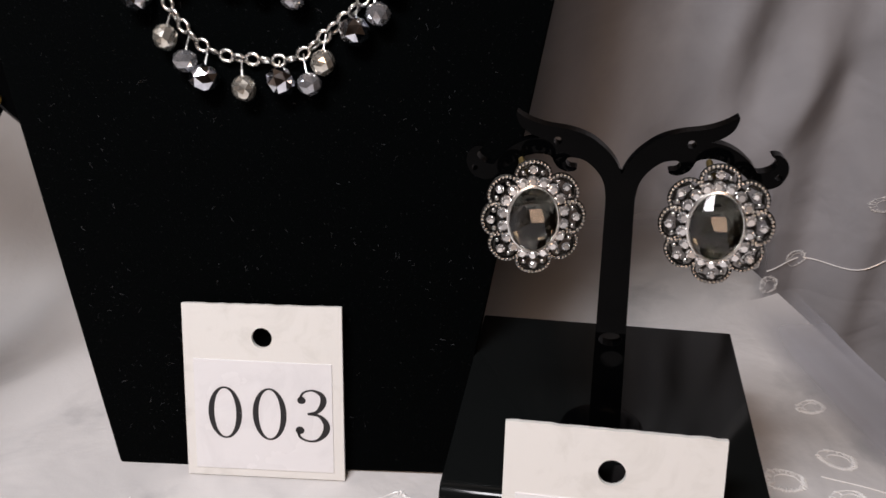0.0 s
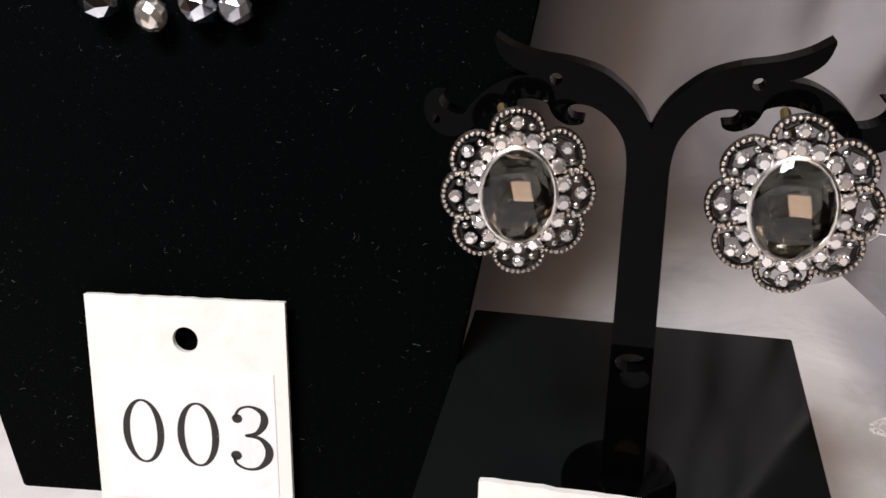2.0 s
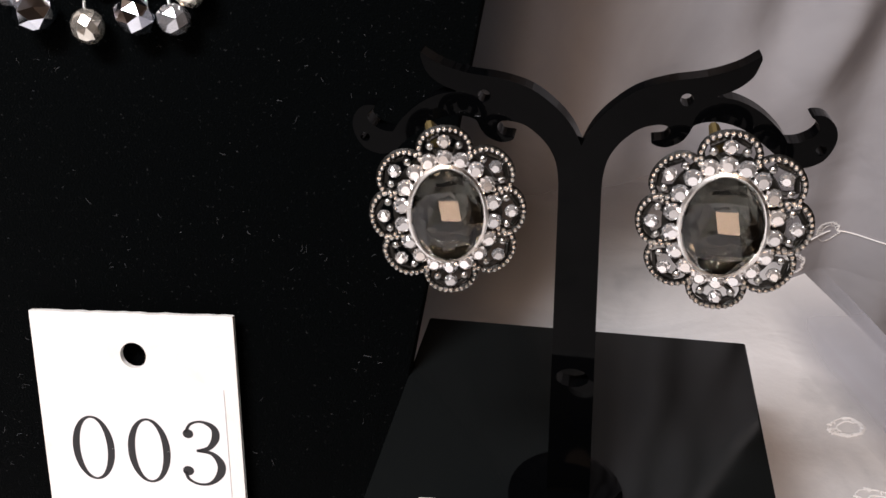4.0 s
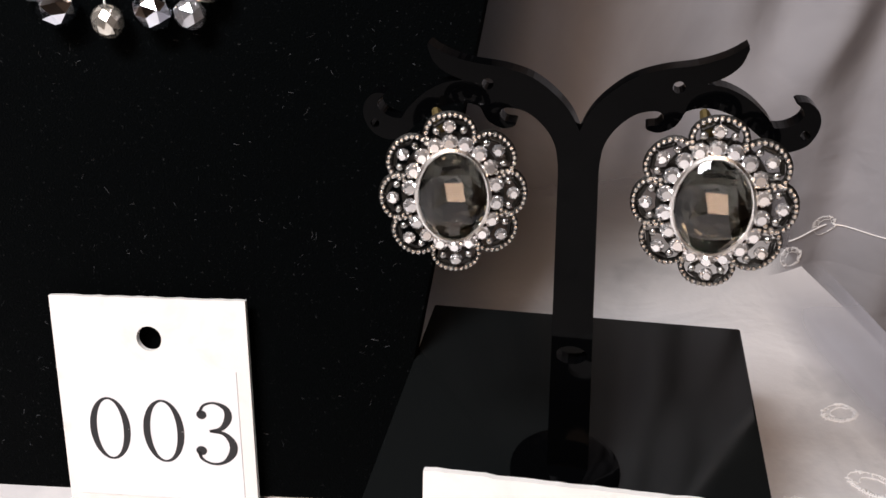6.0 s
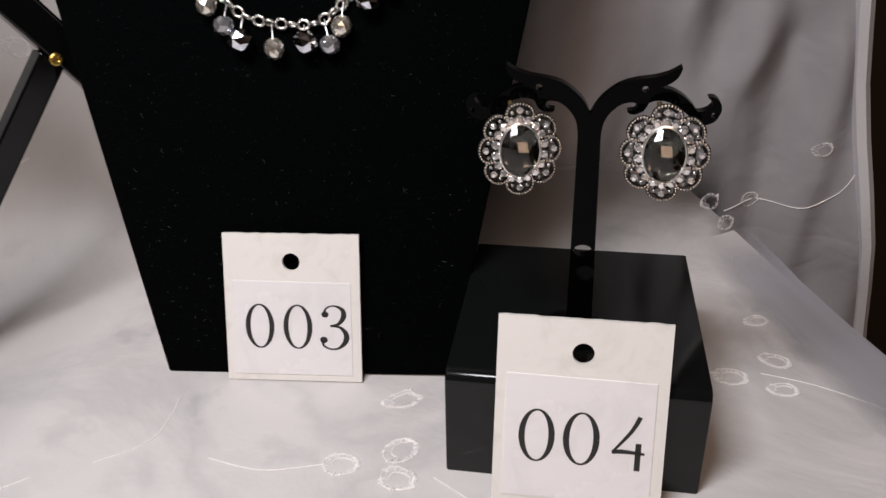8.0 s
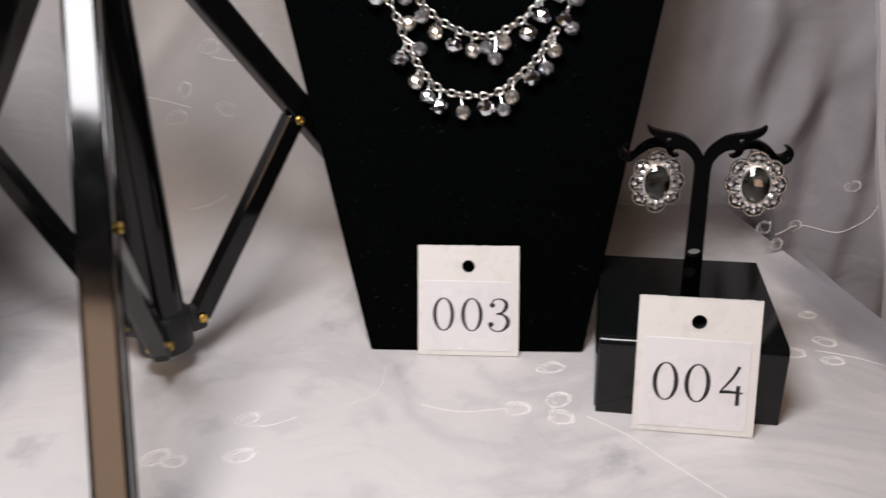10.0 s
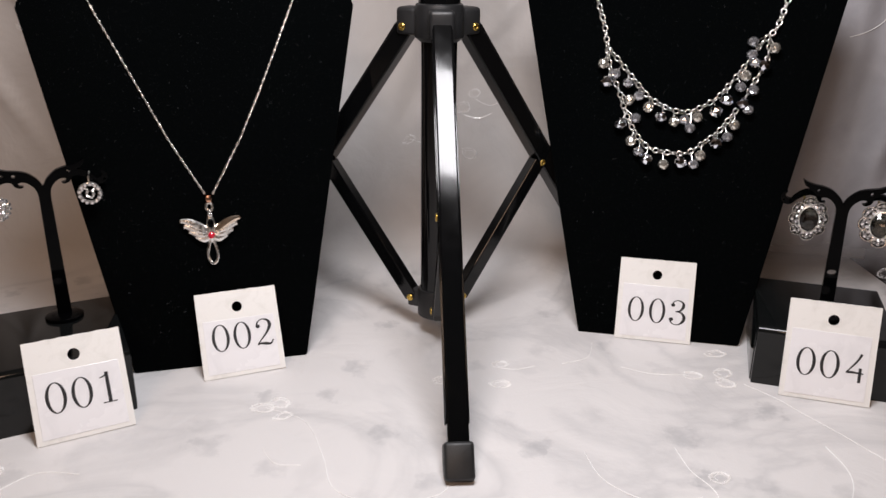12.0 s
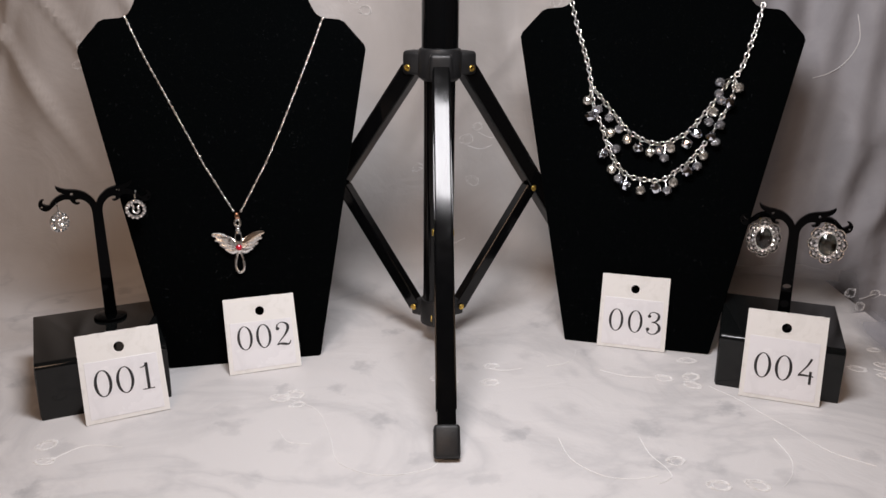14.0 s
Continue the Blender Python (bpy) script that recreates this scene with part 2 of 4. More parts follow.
def table_edge(y):
    for (y0, x0), (y1, x1) in zip(EDGE, EDGE[1:]):
        if y <= y1:
            return x0 + (x1 - x0) * (y - y0) / (y1 - y0)
    return EDGE[-1][1]


def foot_of_wall(x):
    return 0.185 + 0.065 * smooth_step(-0.36, -0.10, x) + 0.10 * smooth_step(-0.05, 0.01, x) - 0.04 * smooth_step(-0.5, -0.95, x)


def folds(x, z):
    k = smooth_step(0.0, 0.08, z)
    f = 0.0035 * math.sin(x * 52 + 1.2 + 2.5 * math.sin(z * 6)) + 0.0025 * math.sin(x * 97 + z * 9) + 0.005 * math.sin(x * 23 + 0.7)
    for cx, slope, deep, wide in ((-0.47, -0.7, 0.005, 0.010), (-0.40, -0.9, 0.004, 0.007), (-0.52, 0.5, 0.004, 0.009), (-0.36, -0.5, 0.005, 0.009), (-0.20, 0.3, 0.003, 0.010), (-0.13, -0.2, 0.003, 0.009), (-0.165, 0.8, 0.0025, 0.007)):
        d = (x - cx - slope * (z - 0.08)) / wide
        f -= deep * math.exp(-d * d * (1.0 if d < 0 else 3.0))
    return k * (f + 0.012 * (noise.noise(Vector((x * 9, 3.1, z * 6)))))


def build_cloth():
    cols, verts, faces = 380, [], []
    lines = []
    for j in range(60):
        lines.append(("table", (j / 59) ** 0.6))
    for j in range(1, 13):
        lines.append(("turn", j / 12))
    for j in range(1, 111):
        lines.append(("wall", j / 110))
    for kind, s in lines:
        for i in range(cols + 1):
            a = i / cols
            x = -0.95 + 1.06 * a
            foot = foot_of_wall(x)
            turn = 0.048 * (1 - smooth_step(-0.04, 0.02, x)) + 0.001
            if kind == "table":
                y = -0.9 + (foot + 0.9) * s
                x = -0.95 + (table_edge(y) + 0.95) * a
                z = 0.0
            elif kind == "turn":
                b = s * math.pi / 2
                y, z = foot + turn * math.sin(b), turn * (1 - math.cos(b))
            else:
                z = turn + s * 0.65
                y = foot + turn + folds(x, z - turn) + 0.03 * s
            verts.append((x, y, z))
    w = cols + 1
    for j in range(len(lines) - 1):
        for i in range(cols):
            faces.append((j * w + i, j * w + i + 1, (j + 1) * w + i + 1, (j + 1) * w + i))
    return Shape().add(verts, faces)


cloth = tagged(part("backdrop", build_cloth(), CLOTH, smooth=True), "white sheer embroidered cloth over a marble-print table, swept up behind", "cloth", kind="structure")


def curtain_depth(x, z):
    a = (x + 0.015) / 0.17
    y = 0.288 + 0.003 * math.sin(a * 17 + z * 5) + 0.002 * math.sin(a * 41 - z * 12) + 0.010 * noise.noise(Vector((x * 14, 7.7, z * 7)))
    # creases that run down from the upper right, as in hung organza
    for cx, slope, deep, wide in ((0.085, 0.55, 0.008, 0.016), (0.118, 0.35, 0.006, 0.011), (0.055, 0.15, 0.004, 0.018), (0.135, -0.25, 0.005, 0.010),
                                  (0.105, -0.6, 0.004, 0.014), (0.128, 0.8, 0.005, 0.012), (0.146, 0.1, 0.004, 0.008)):
        d = (x - cx - slope * (z - 0.09)) / wide
        y -= 0.5 * deep * math.exp(-d * d * (1.0 if d < 0 else 2.0))
    sweep = 0.050 * (1 - smooth_step(0.055, 0.114, x)) + 0.0002
    if -0.001 < z < 0.0:
        y -= sweep * 1.25
    elif 0.0 <= z < sweep:
        y -= sweep - math.sqrt(sweep * sweep - (sweep - z) ** 2)
    return y


def build_curtain():
    verts, faces, nx = [], [], 240
    heights = [-0.30 + 0.3 * k / 30 for k in range(30)] + [-0.0008] + [0.0003 + 0.075 * (k / 60) ** 2.2 for k in range(60)] + [0.0753 + 0.4 * k / 200 for k in range(201)]
    nz = len(heights) - 1
    for z in heights:
        for i in range(nx + 1):
            x = -0.02 + (0.1845 - 0.195 * max(min(z, 0.2), -0.12)) * i / nx
            verts.append((x, curtain_depth(x, z), z))
    w = nx + 1
    for j in range(nz):
        for i in range(nx):
            faces.append((j * w + i, j * w + i + 1, (j + 1) * w + i + 1, (j + 1) * w + i))
    return Shape().add(verts, faces)


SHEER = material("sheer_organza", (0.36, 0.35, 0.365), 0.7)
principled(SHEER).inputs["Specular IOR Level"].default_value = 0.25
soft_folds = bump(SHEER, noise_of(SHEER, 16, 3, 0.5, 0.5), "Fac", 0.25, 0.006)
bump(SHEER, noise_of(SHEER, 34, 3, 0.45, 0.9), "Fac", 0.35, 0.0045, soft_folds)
# grey for white organza: the dark behind it is put into the colour
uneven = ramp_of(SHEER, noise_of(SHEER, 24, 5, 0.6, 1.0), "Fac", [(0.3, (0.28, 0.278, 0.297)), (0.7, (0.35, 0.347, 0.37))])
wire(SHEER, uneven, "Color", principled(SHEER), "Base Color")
# where it runs out over the white table cloth the single thin layer lets that cloth through
film = node(SHEER, "ShaderNodeAttribute")
film.attribute_name = "thickness"
wire(SHEER, film, "Fac", principled(SHEER), "Alpha")
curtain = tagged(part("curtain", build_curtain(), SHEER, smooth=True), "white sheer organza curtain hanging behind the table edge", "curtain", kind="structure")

layer = curtain.data.attributes.new("thickness", "FLOAT", "POINT")
for k, v in enumerate(curtain.data.vertices):
    over_table = (1 - smooth_step(0.102, 0.117, v.co.x)) * (v.co.z > -0.001)
    layer.data[k].value = 1 - over_table * (1 - smooth_step(0.003, 0.055, v.co.z))

HEM = worn(material("doubled_white_organza", (0.60, 0.60, 0.625), 0.6), 60, 0.5, 0.7, 0.0004)
hem = Shape()
hem_pts = [(0.1645 - 0.195 * max(min(z, 0.2), -0.12) - 0.003, z) for z in [-0.30 + 0.02 * k for k in range(45)]]
part("hem", hem.tube([(x, curtain_depth(x, z) - 0.0006, z) for x, z in hem_pts], 0.0032, 6, m=None), HEM, curtain, "stitched double hem", smooth=True)

# a sheer layer folded over the table's edge
VEIL = material("bluish_sheer_veil", (0.43, 0.43, 0.475), 0.5)
thin = node(VEIL, "ShaderNodeAttribute")
thin.attribute_name = "thickness"
wire(VEIL, thin, "Fac", principled(VEIL), "Alpha")


def build_veil():
    verts, faces, n = [], [], 40
    for k in range(n + 1):
        y = -0.25 + 0.535 * k / n
        xe = table_edge(y)
        wide = 0.030 + 0.002 * math.sin(y * 21) - 0.006 * smooth_step(0.2, 0.285, y)
        for i in range(9):
            a = i / 8
            verts.append((xe - wide * (1 - a) + 0.001, y, 0.0006 + 0.0018 * math.sin(math.pi * min(a * 1.15, 1.0)) ** 2 * (0.6 + 0.4 * math.sin(y * 60)) + 0.004 * smooth_step(0.20, 0.285, y) * a))
        verts.append((xe + 0.003, y, -0.012 + 0.011 * smooth_step(0.20, 0.285, y)))
    for k in range(n):
        for i in range(9):
            faces.append((k * 10 + i, k * 10 + i + 1, k * 10 + i + 11, k * 10 + i + 10))
    return Shape().add(verts, faces)


veil = part("sheer_veil", build_veil(), VEIL, smooth=True)
weights = veil.data.attributes.new("thickness", "FLOAT", "POINT")
for k in range(len(veil.data.vertices)):
    weights.data[k].value = 0.72 * smooth_step(-0.5, 3.5, k % 10) * (1 - smooth_step(0.245, 0.284, veil.data.vertices[k].co.y))
tagged(veil, "bluish white sheer cloth lying over the table edge", "cloth", kind="structure")


# the table under the cloth
def build_table():
    ob = thing("table", pose(0, 0, -0.81), "plain dark table hidden under a white cloth", "table")
    rim = [(-0.94, -0.89)] + [(table_edge(y) - 0.012, y) for y in (-0.89, -0.45, 0.0, 0.1, 0.17)] + [(-0.94, 0.17)]
    top = plate(rim, [], 0.026)
    part("tabletop", top, DARK_WALL, ob, m=pose(0, 0, 0.779) @ Matrix(((1, 0, 0, 0), (0, 0, 1, 0), (0, 1, 0, 0), (0, 0, 0, 1))))
    for x, y in ((-0.88, -0.83), (0.22, -0.83), (-0.88, 0.11), (0.09, 0.11)):
        part("leg", Shape().box(0.05, 0.05, 0.779, edge=0.003), DARK_WALL, ob, m=pose(x, y, 0))
    return ob


build_table()


# ---- embroidery: leaf loops and vines of satin thread ----
def wall_depth(x, z):
    foot = foot_of_wall(x)
    turn = 0.048 * (1 - smooth_step(-0.04, 0.02, x)) + 0.001
    if z < turn:
        return foot + math.sqrt(max(turn * turn - (turn - z) ** 2, 0))
    return foot + turn + folds(x, z - turn) + 0.03 * (z - turn) / 0.65


SURFACES = {
    "table": lambda a, b: (a, b, 0.00012),
    "wall": lambda a, b: (a, wall_depth(a, b) - 0.0002, b),
    "curtain": lambda a, b: (a, curtain_depth(a, b) - 0.0003, b),
}


def stitched(surface, pts, parent, name, r=0.00028, loop=False):
    s = Shape().tube([SURFACES[surface](a, b) for a, b in pts], r, 5, loop=loop)
    return part(name, s, THREAD, parent, smooth=True)


rng = random.Random(21)


def leaf(surface, a, b, angle, size, parent):
    """A pointed leaf outline with a bright satin edge on one side."""
    ca, sa, wob = math.cos(angle), math.sin(angle), rng.uniform(-1.5, 1.5)
    pts = []
    for k in range(22):
        t = 2 * math.pi * k / 22
        u = size * (0.5 * math.cos(t) - 0.14 * math.cos(2 * t) + wob * 0.05 * math.cos(3 * t + wob))
        v = size * 0.34 * math.sin(t) * (1 - 0.6 * math.cos(t)) + wob * size * 0.05 * math.sin(2 * t)
        pts.append((a + u * ca - v * sa, b + u * sa + v * ca))
    fine = 1.0 if surface == "table" else 0.42
    stitched(surface, pts, parent, "embroidered_leaf", 0.00016 * fine, True)
    # the satin edge: short stitches that cross the outline unevenly, and a second, broken line inside it
    stitches = Shape()
    for k in range(66):
        (p, q), (p2, q2) = pts[k // 3], pts[(k // 3 + 1) % 22]
        f = k % 3 / 3
        p, q = p + (p2 - p) * f, q + (q2 - q) * f
        if rng.random() < (0.9 if (k + int(wob * 9)) % 40 < 24 else 0.35):
            i, o = rng.uniform(0.66, 0.9), rng.uniform(1.02, 1.16)
            at = [SURFACES[surface](a + (p - a) * h, b + (q - b) * h) for h in (i, (i + o) / 2, o)]
            lift = Vector((0, 0, 0.00025)) if surface == "table" else Vector((0, -0.0002, 0))
            stitches.tube([at[0], Vector(at[1]) + lift, at[2]], 0.00021 * fine, 4)
    inner = [(a + (p - a) * 0.6 + rng.uniform(-1, 1) * 0.0001, b + (q - b) * 0.6 + rng.uniform(-1, 1) * 0.0001) for p, q in pts]
    stitches.tube([SURFACES[surface](*p) for p in inner[2:13]], 0.00018 * fine, 4)
    part("satin_stitch", stitches, THREAD, parent)


for a, b, g in ((0.1042, 0.1867, 0.0), (0.0908, 0.1924, -0.15), (0.106, 0.2005, -0.5), (-0.0185, 0.1517, 0.0), (-0.0039, 0.1585, 0.9), (-0.0033, 0.1465, -0.4),
                (-0.0054, 0.1792, 0.5), (-0.1156, 0.1429, 0.6), (-0.1123, 0.1224, 0.3), (-0.1342, 0.1182, -0.2), (-0.141, 0.121, 0.8), (0.1062, 0.2234, 0.4),
                (-0.2168, 0.0761, 0.1), (-0.206, 0.072, 0.9), (-0.211, 0.0815, -0.5), (0.004, 0.050, 0.2), (0.021, 0.054, -0.3), (-0.0145, 0.066, 0.7),
                (-0.296, -0.007, 0.4), (-0.305, 0.006, 1.2), (-0.11, -0.02, 0.3), (0.085, 0.085, 0.2), (0.094, 0.093, 1.0), (-0.225, -0.03, 0.6)):
    leaf("table", a, b, g, 0.0096 * rng.uniform(0.8, 1.1), cloth)
for line in (((-0.055, 0.1529), (-0.0399, 0.1489), (-0.0239, 0.1516)), ((0.0047, 0.1478), (0.0177, 0.137), (0.0278, 0.125), (0.042, 0.109), (0.0567, 0.0921), (0.075, 0.084)),
             ((-0.2168, 0.0761), (-0.1949, 0.0692), (-0.178, 0.045), (-0.1661, 0.0248), (-0.145, 0.02), (-0.1247, 0.0306), (-0.122, 0.045)),
             ((-0.1156, 0.1379), (-0.107, 0.139), (-0.099, 0.144)), ((-0.085, 0.150), (-0.0725, 0.160), (-0.0707, 0.1778)), ((0.099, 0.1944), (0.1104, 0.1903), (0.118, 0.1862), (0.1255, 0.181), (0.132, 0.176)),
             ((-0.2959, -0.0085), (-0.2876, 0.0086), (-0.27, 0.012)), ((-0.205, 0.045), (-0.196, 0.036), (-0.185, 0.037))):
    stitched("table", spline(line, 8), cloth, "embroidered_vine", 0.00018)
for line in (((-0.0321, 0.0833), (-0.0269, 0.0681), (-0.0197, 0.0583), (-0.0174, 0.0508), (-0.0233, 0.0441)), ((-0.0703, 0.0719), (-0.0622, 0.0543), (-0.0469, 0.0445), (-0.0327, 0.046), (-0.0233, 0.0506)),
             ((0.032, 0.0983), (0.0372, 0.0822), (0.0363, 0.0681), (0.0311, 0.0559))):
    stitched("table", spline(line, 8), cloth, "embroidered_vine", 0.00018)
for a, b, g in ((-0.1646, 0.1028, 0.2), (-0.178, 0.0843, 1.1), (-0.182, 0.071, 0.2), (-0.1976, 0.0832, 0.7), (-0.2323, 0.1919, 0.0), (-0.24, 0.2, 0.9), (-0.1575, 0.112, 0.3), (-0.1588, 0.0728, -0.4),
                (-0.43, 0.168, 1.2), (-0.437, 0.152, 0.3), (-0.40, 0.05, 0.6), (-0.41, 0.062, 1.4), (-0.36, 0.12, 0.2), (-0.105, 0.20, 0.8), (-0.11, 0.16, 0.1)):
    leaf("wall", a, b, g, 0.0088 * rng.uniform(0.8, 1.1), cloth)
for line in (((-0.1646, 0.098), (-0.155, 0.096), (-0.147, 0.099)), ((-0.1976, 0.083), (-0.187, 0.079), (-0.176, 0.075)), ((-0.18, 0.026), (-0.172, 0.027), (-0.163, 0.031)),
             ((-0.43, 0.16), (-0.41, 0.14), (-0.385, 0.135)), ((-0.36, 0.12), (-0.345, 0.10), (-0.34, 0.075)), ((-0.1575, 0.108), (-0.148, 0.104), (-0.14, 0.108))):
    stitched("wall", spline(line, 8), cloth, "embroidered_vine", 0.00019)
for a, b, g in ((0.1205, 0.0125, 0.1), (0.104, 0.0142, 1.0), (0.1113, 0.0040, -0.5), (0.1405, 0.0372, 0.3)):
    leaf("curtain", a, b, g, 0.0068, curtain)
for line in (((0.1235, 0.0124), (0.1374, 0.0127), (0.1485, 0.0191), (0.1549, 0.0298)), ((0.109, 0.0098), (0.116, 0.0115), (0.1205, 0.0125)), ((0.0808, 0.1943), (0.0835, 0.178), (0.0756, 0.1627), (0.06, 0.155))):
    stitched("curtain", spline(line, 8), curtain, "embroidered_vine", 0.00022)

# the room: dark panel behind, plain walls, ceiling and floor
tagged(part("wall_north", Shape().box(4.0, 0.05, 2.6, pose(0, 0.62, -0.8)), DARK_WALL), "dark brown panelled wall", "wall", kind="structure")
tagged(part("wall_south", Shape().box(4.0, 0.05, 2.6, pose(0, -2.2, -0.8)), PAINT), "plain painted wall", "wall", kind="structure")
tagged(part("wall_east", Shape().box(0.05, 2.77, 2.6, pose(2.0, -0.79, -0.8)), PAINT), "plain painted wall", "wall", kind="structure")
tagged(part("wall_west", Shape().box(0.05, 2.77, 2.6, pose(-2.0, -0.79, -0.8)), PAINT), "plain painted wall", "wall", kind="structure")
tagged(part("floor", Shape().box(4.1, 2.9, 0.05, pose(0, -0.79, -0.86)), DARK_WALL), "dark wooden floor", "floor", kind="structure")
tagged(part("ceiling", Shape().box(4.1, 2.9, 0.05, pose(0, -0.79, 1.81)), PAINT), "plain white ceiling", "ceiling", kind="structure")


# ---- necklace busts ----
def half_bust(wide, tall):
    side = [(42.8, 0), (80.5 * wide, 184 * tall), (79.6 * wide, 187 * tall), (68.5 * wide, 200 * tall), (65.5 * wide, 201.5 * tall), (56.5 * wide, 202.3 * tall)]
    neck = spline([(56.5, 202.3), (52, 205), (48, 213), (45.5, 224), (44, 238), (40, 248), (29, 255), (12, 258), (0, 258.5)], 4)
    return side + [(x * wide, z * tall) for x, z in neck[1:]]


def bust(m, label, lean, wide=1.0, tall=1.0, skew=0.0):
    ob = thing("necklace_bust", m, label, "jewelry bust", "velvet necklace busts")
    half = [(x * MM, z * MM) for x, z in half_bust(wide, tall)]
    outline = half + [(-x, z) for x, z in reversed(half[:-1])]
    board = plate(outline, [], 4.5 * MM, 1.2 * MM)
    part("board", board, VELVET, ob, smooth=True, m=pose(0, 0, 0, -lean) @ pose(0, 0, 0, 0, skew, 0))
    rnd, fluff = random.Random(label), Shape()
    for k in range(1000):
        z = rnd.uniform(0.01, 0.19)
        x = rnd.uniform(-0.95, 0.95) * (0.043 + 0.2 * z)
        if noise.noise(Vector((x * 70, z * 70, 1.7))) < rnd.uniform(-0.45, 0.25):
            continue
        a, bend, size = rnd.uniform(0, math.pi), rnd.uniform(-1.2, 1.2), rnd.choice((0.15, 0.2, 0.3, 0.5, 0.8)) * MM
        mid = Vector((x + size * math.cos(a), -0.00015, z + size * math.sin(a)))
        end = mid + Vector((size * math.cos(a + bend), 0.0001, size * math.sin(a + bend)))
        fluff.tube([(x, 0.00005, z), mid, end], rnd.uniform(0.015, 0.05) * MM, 3)
    tagged(part("lint", fluff, LINT, ob, "pale specks of lint", m=pose(0, 0, 0, -lean) @ pose(0, 0, 0, 0, skew, 0)), kind="stuff")
    # the easel strut that props it from behind
    strut = plate([(-0.022, 0), (0.022, 0), (0.016, 0.15), (-0.016, 0.15)], [], 2.5 * MM, 0.6 * MM)
    part("easel_strut", strut, VELVET, ob, m=pose(0, 0.084 + 0.0028 * (lean - 11.3), 0.0, 19.5))
    return ob


BUST_R, LEAN_R = pose(-0.0360, 0.1898, 0.0, 0, 0, -0.65), 15.8
BUST_L, LEAN_L = pose(-0.25475, 0.11115, 0.0, 0, 0, 26.5), 11.3
bust(BUST_R, "black velvet necklace bust holding a beaded necklace", LEAN_R, 1.032, 1.0166, -0.83)
bust(BUST_L, "black velvet necklace bust holding a winged pendant", LEAN_L, 0.965, 0.963)


# ---- beaded necklace ----
def link_mesh(length, width, wire_r, seg=12, around=5):
    pts = []
    for k in range(seg):
        a = 2 * math.pi * k / seg
        pts.append(((length / 2 - wire_r) * math.cos(a), 0, (width / 2 - wire_r) * math.sin(a)))
    return Shape().tube(pts, wire_r, around, loop=True)


def faceted(r, rings, seg, squash=1.0):
    """A cut bead: bands of flat four-sided facets, turned half a step from band to band at the ends."""
    vs, fs = [], []
    for j in range(rings + 1):
        a = math.pi * (0.12 + 0.76 * j / rings)
        for i in range(seg):
            t = 2 * math.pi * (i + 0.5 * (j % 2)) / seg
            vs.append((r * math.sin(a) * math.cos(t), r * math.sin(a) * math.sin(t), -r * squash * math.cos(a)))
    for j in range(rings):
        for i in range(seg):
            a, b, c, d = j * seg + i, j * seg + (i + 1) % seg, (j + 1) * seg + i, (j + 1) * seg + (i + 1) % seg
            fs += [(a, b, c), (b, d, c)] if j % 2 == 0 else [(a, d, c), (a, b, d)]
    fs += [tuple(reversed(range(seg))), tuple(rings * seg + i for i in range(seg))]
    return Shape().add(vs, fs)


def shared(name, shape, mat, smooth=False):
    data = bpy.data.meshes.new(name)
    data.from_pydata(shape.v, [], shape.f)
    data.materials.append(mat)
    if smooth:
        data.polygons.foreach_set("use_smooth", [True] * len(data.polygons))
    data.update()
    return data


def resample(pts, pitch):
    pts = [Vector(p) for p in pts]
    out, left = [pts[0].copy()], pitch
    for a, b in zip(pts, pts[1:]):
        d = (b - a).length
        at = left
        while at <= d:
            out.append(a + (b - a) * at / d)
            at += pitch
        left = at - d
    return out


def chain_on(parent, lean, line, pitch, data, off, rng):
    """Links along a line on the bust (u, v in mm), every second one turned on edge."""
    back = pose(0, 0, 0, -lean)
    pts = resample([Vector((u, 0, v)) for u, v in line], pitch)
    for i, (a, b) in enumerate(zip(pts, pts[1:])):
        mid, way = (a + b) / 2, (b - a).normalized()
        tilt = math.degrees(math.atan2(way.z, way.x))
        turn = (68 if i % 2 else 12) + rng.uniform(-14, 14)
        m = back @ pose(mid.x * MM, -off * MM, mid.z * MM, 0, -tilt, 0) @ pose(0, 0, 0, turn)
        part("link", None, None, parent, m=m, data=data)
    return pts


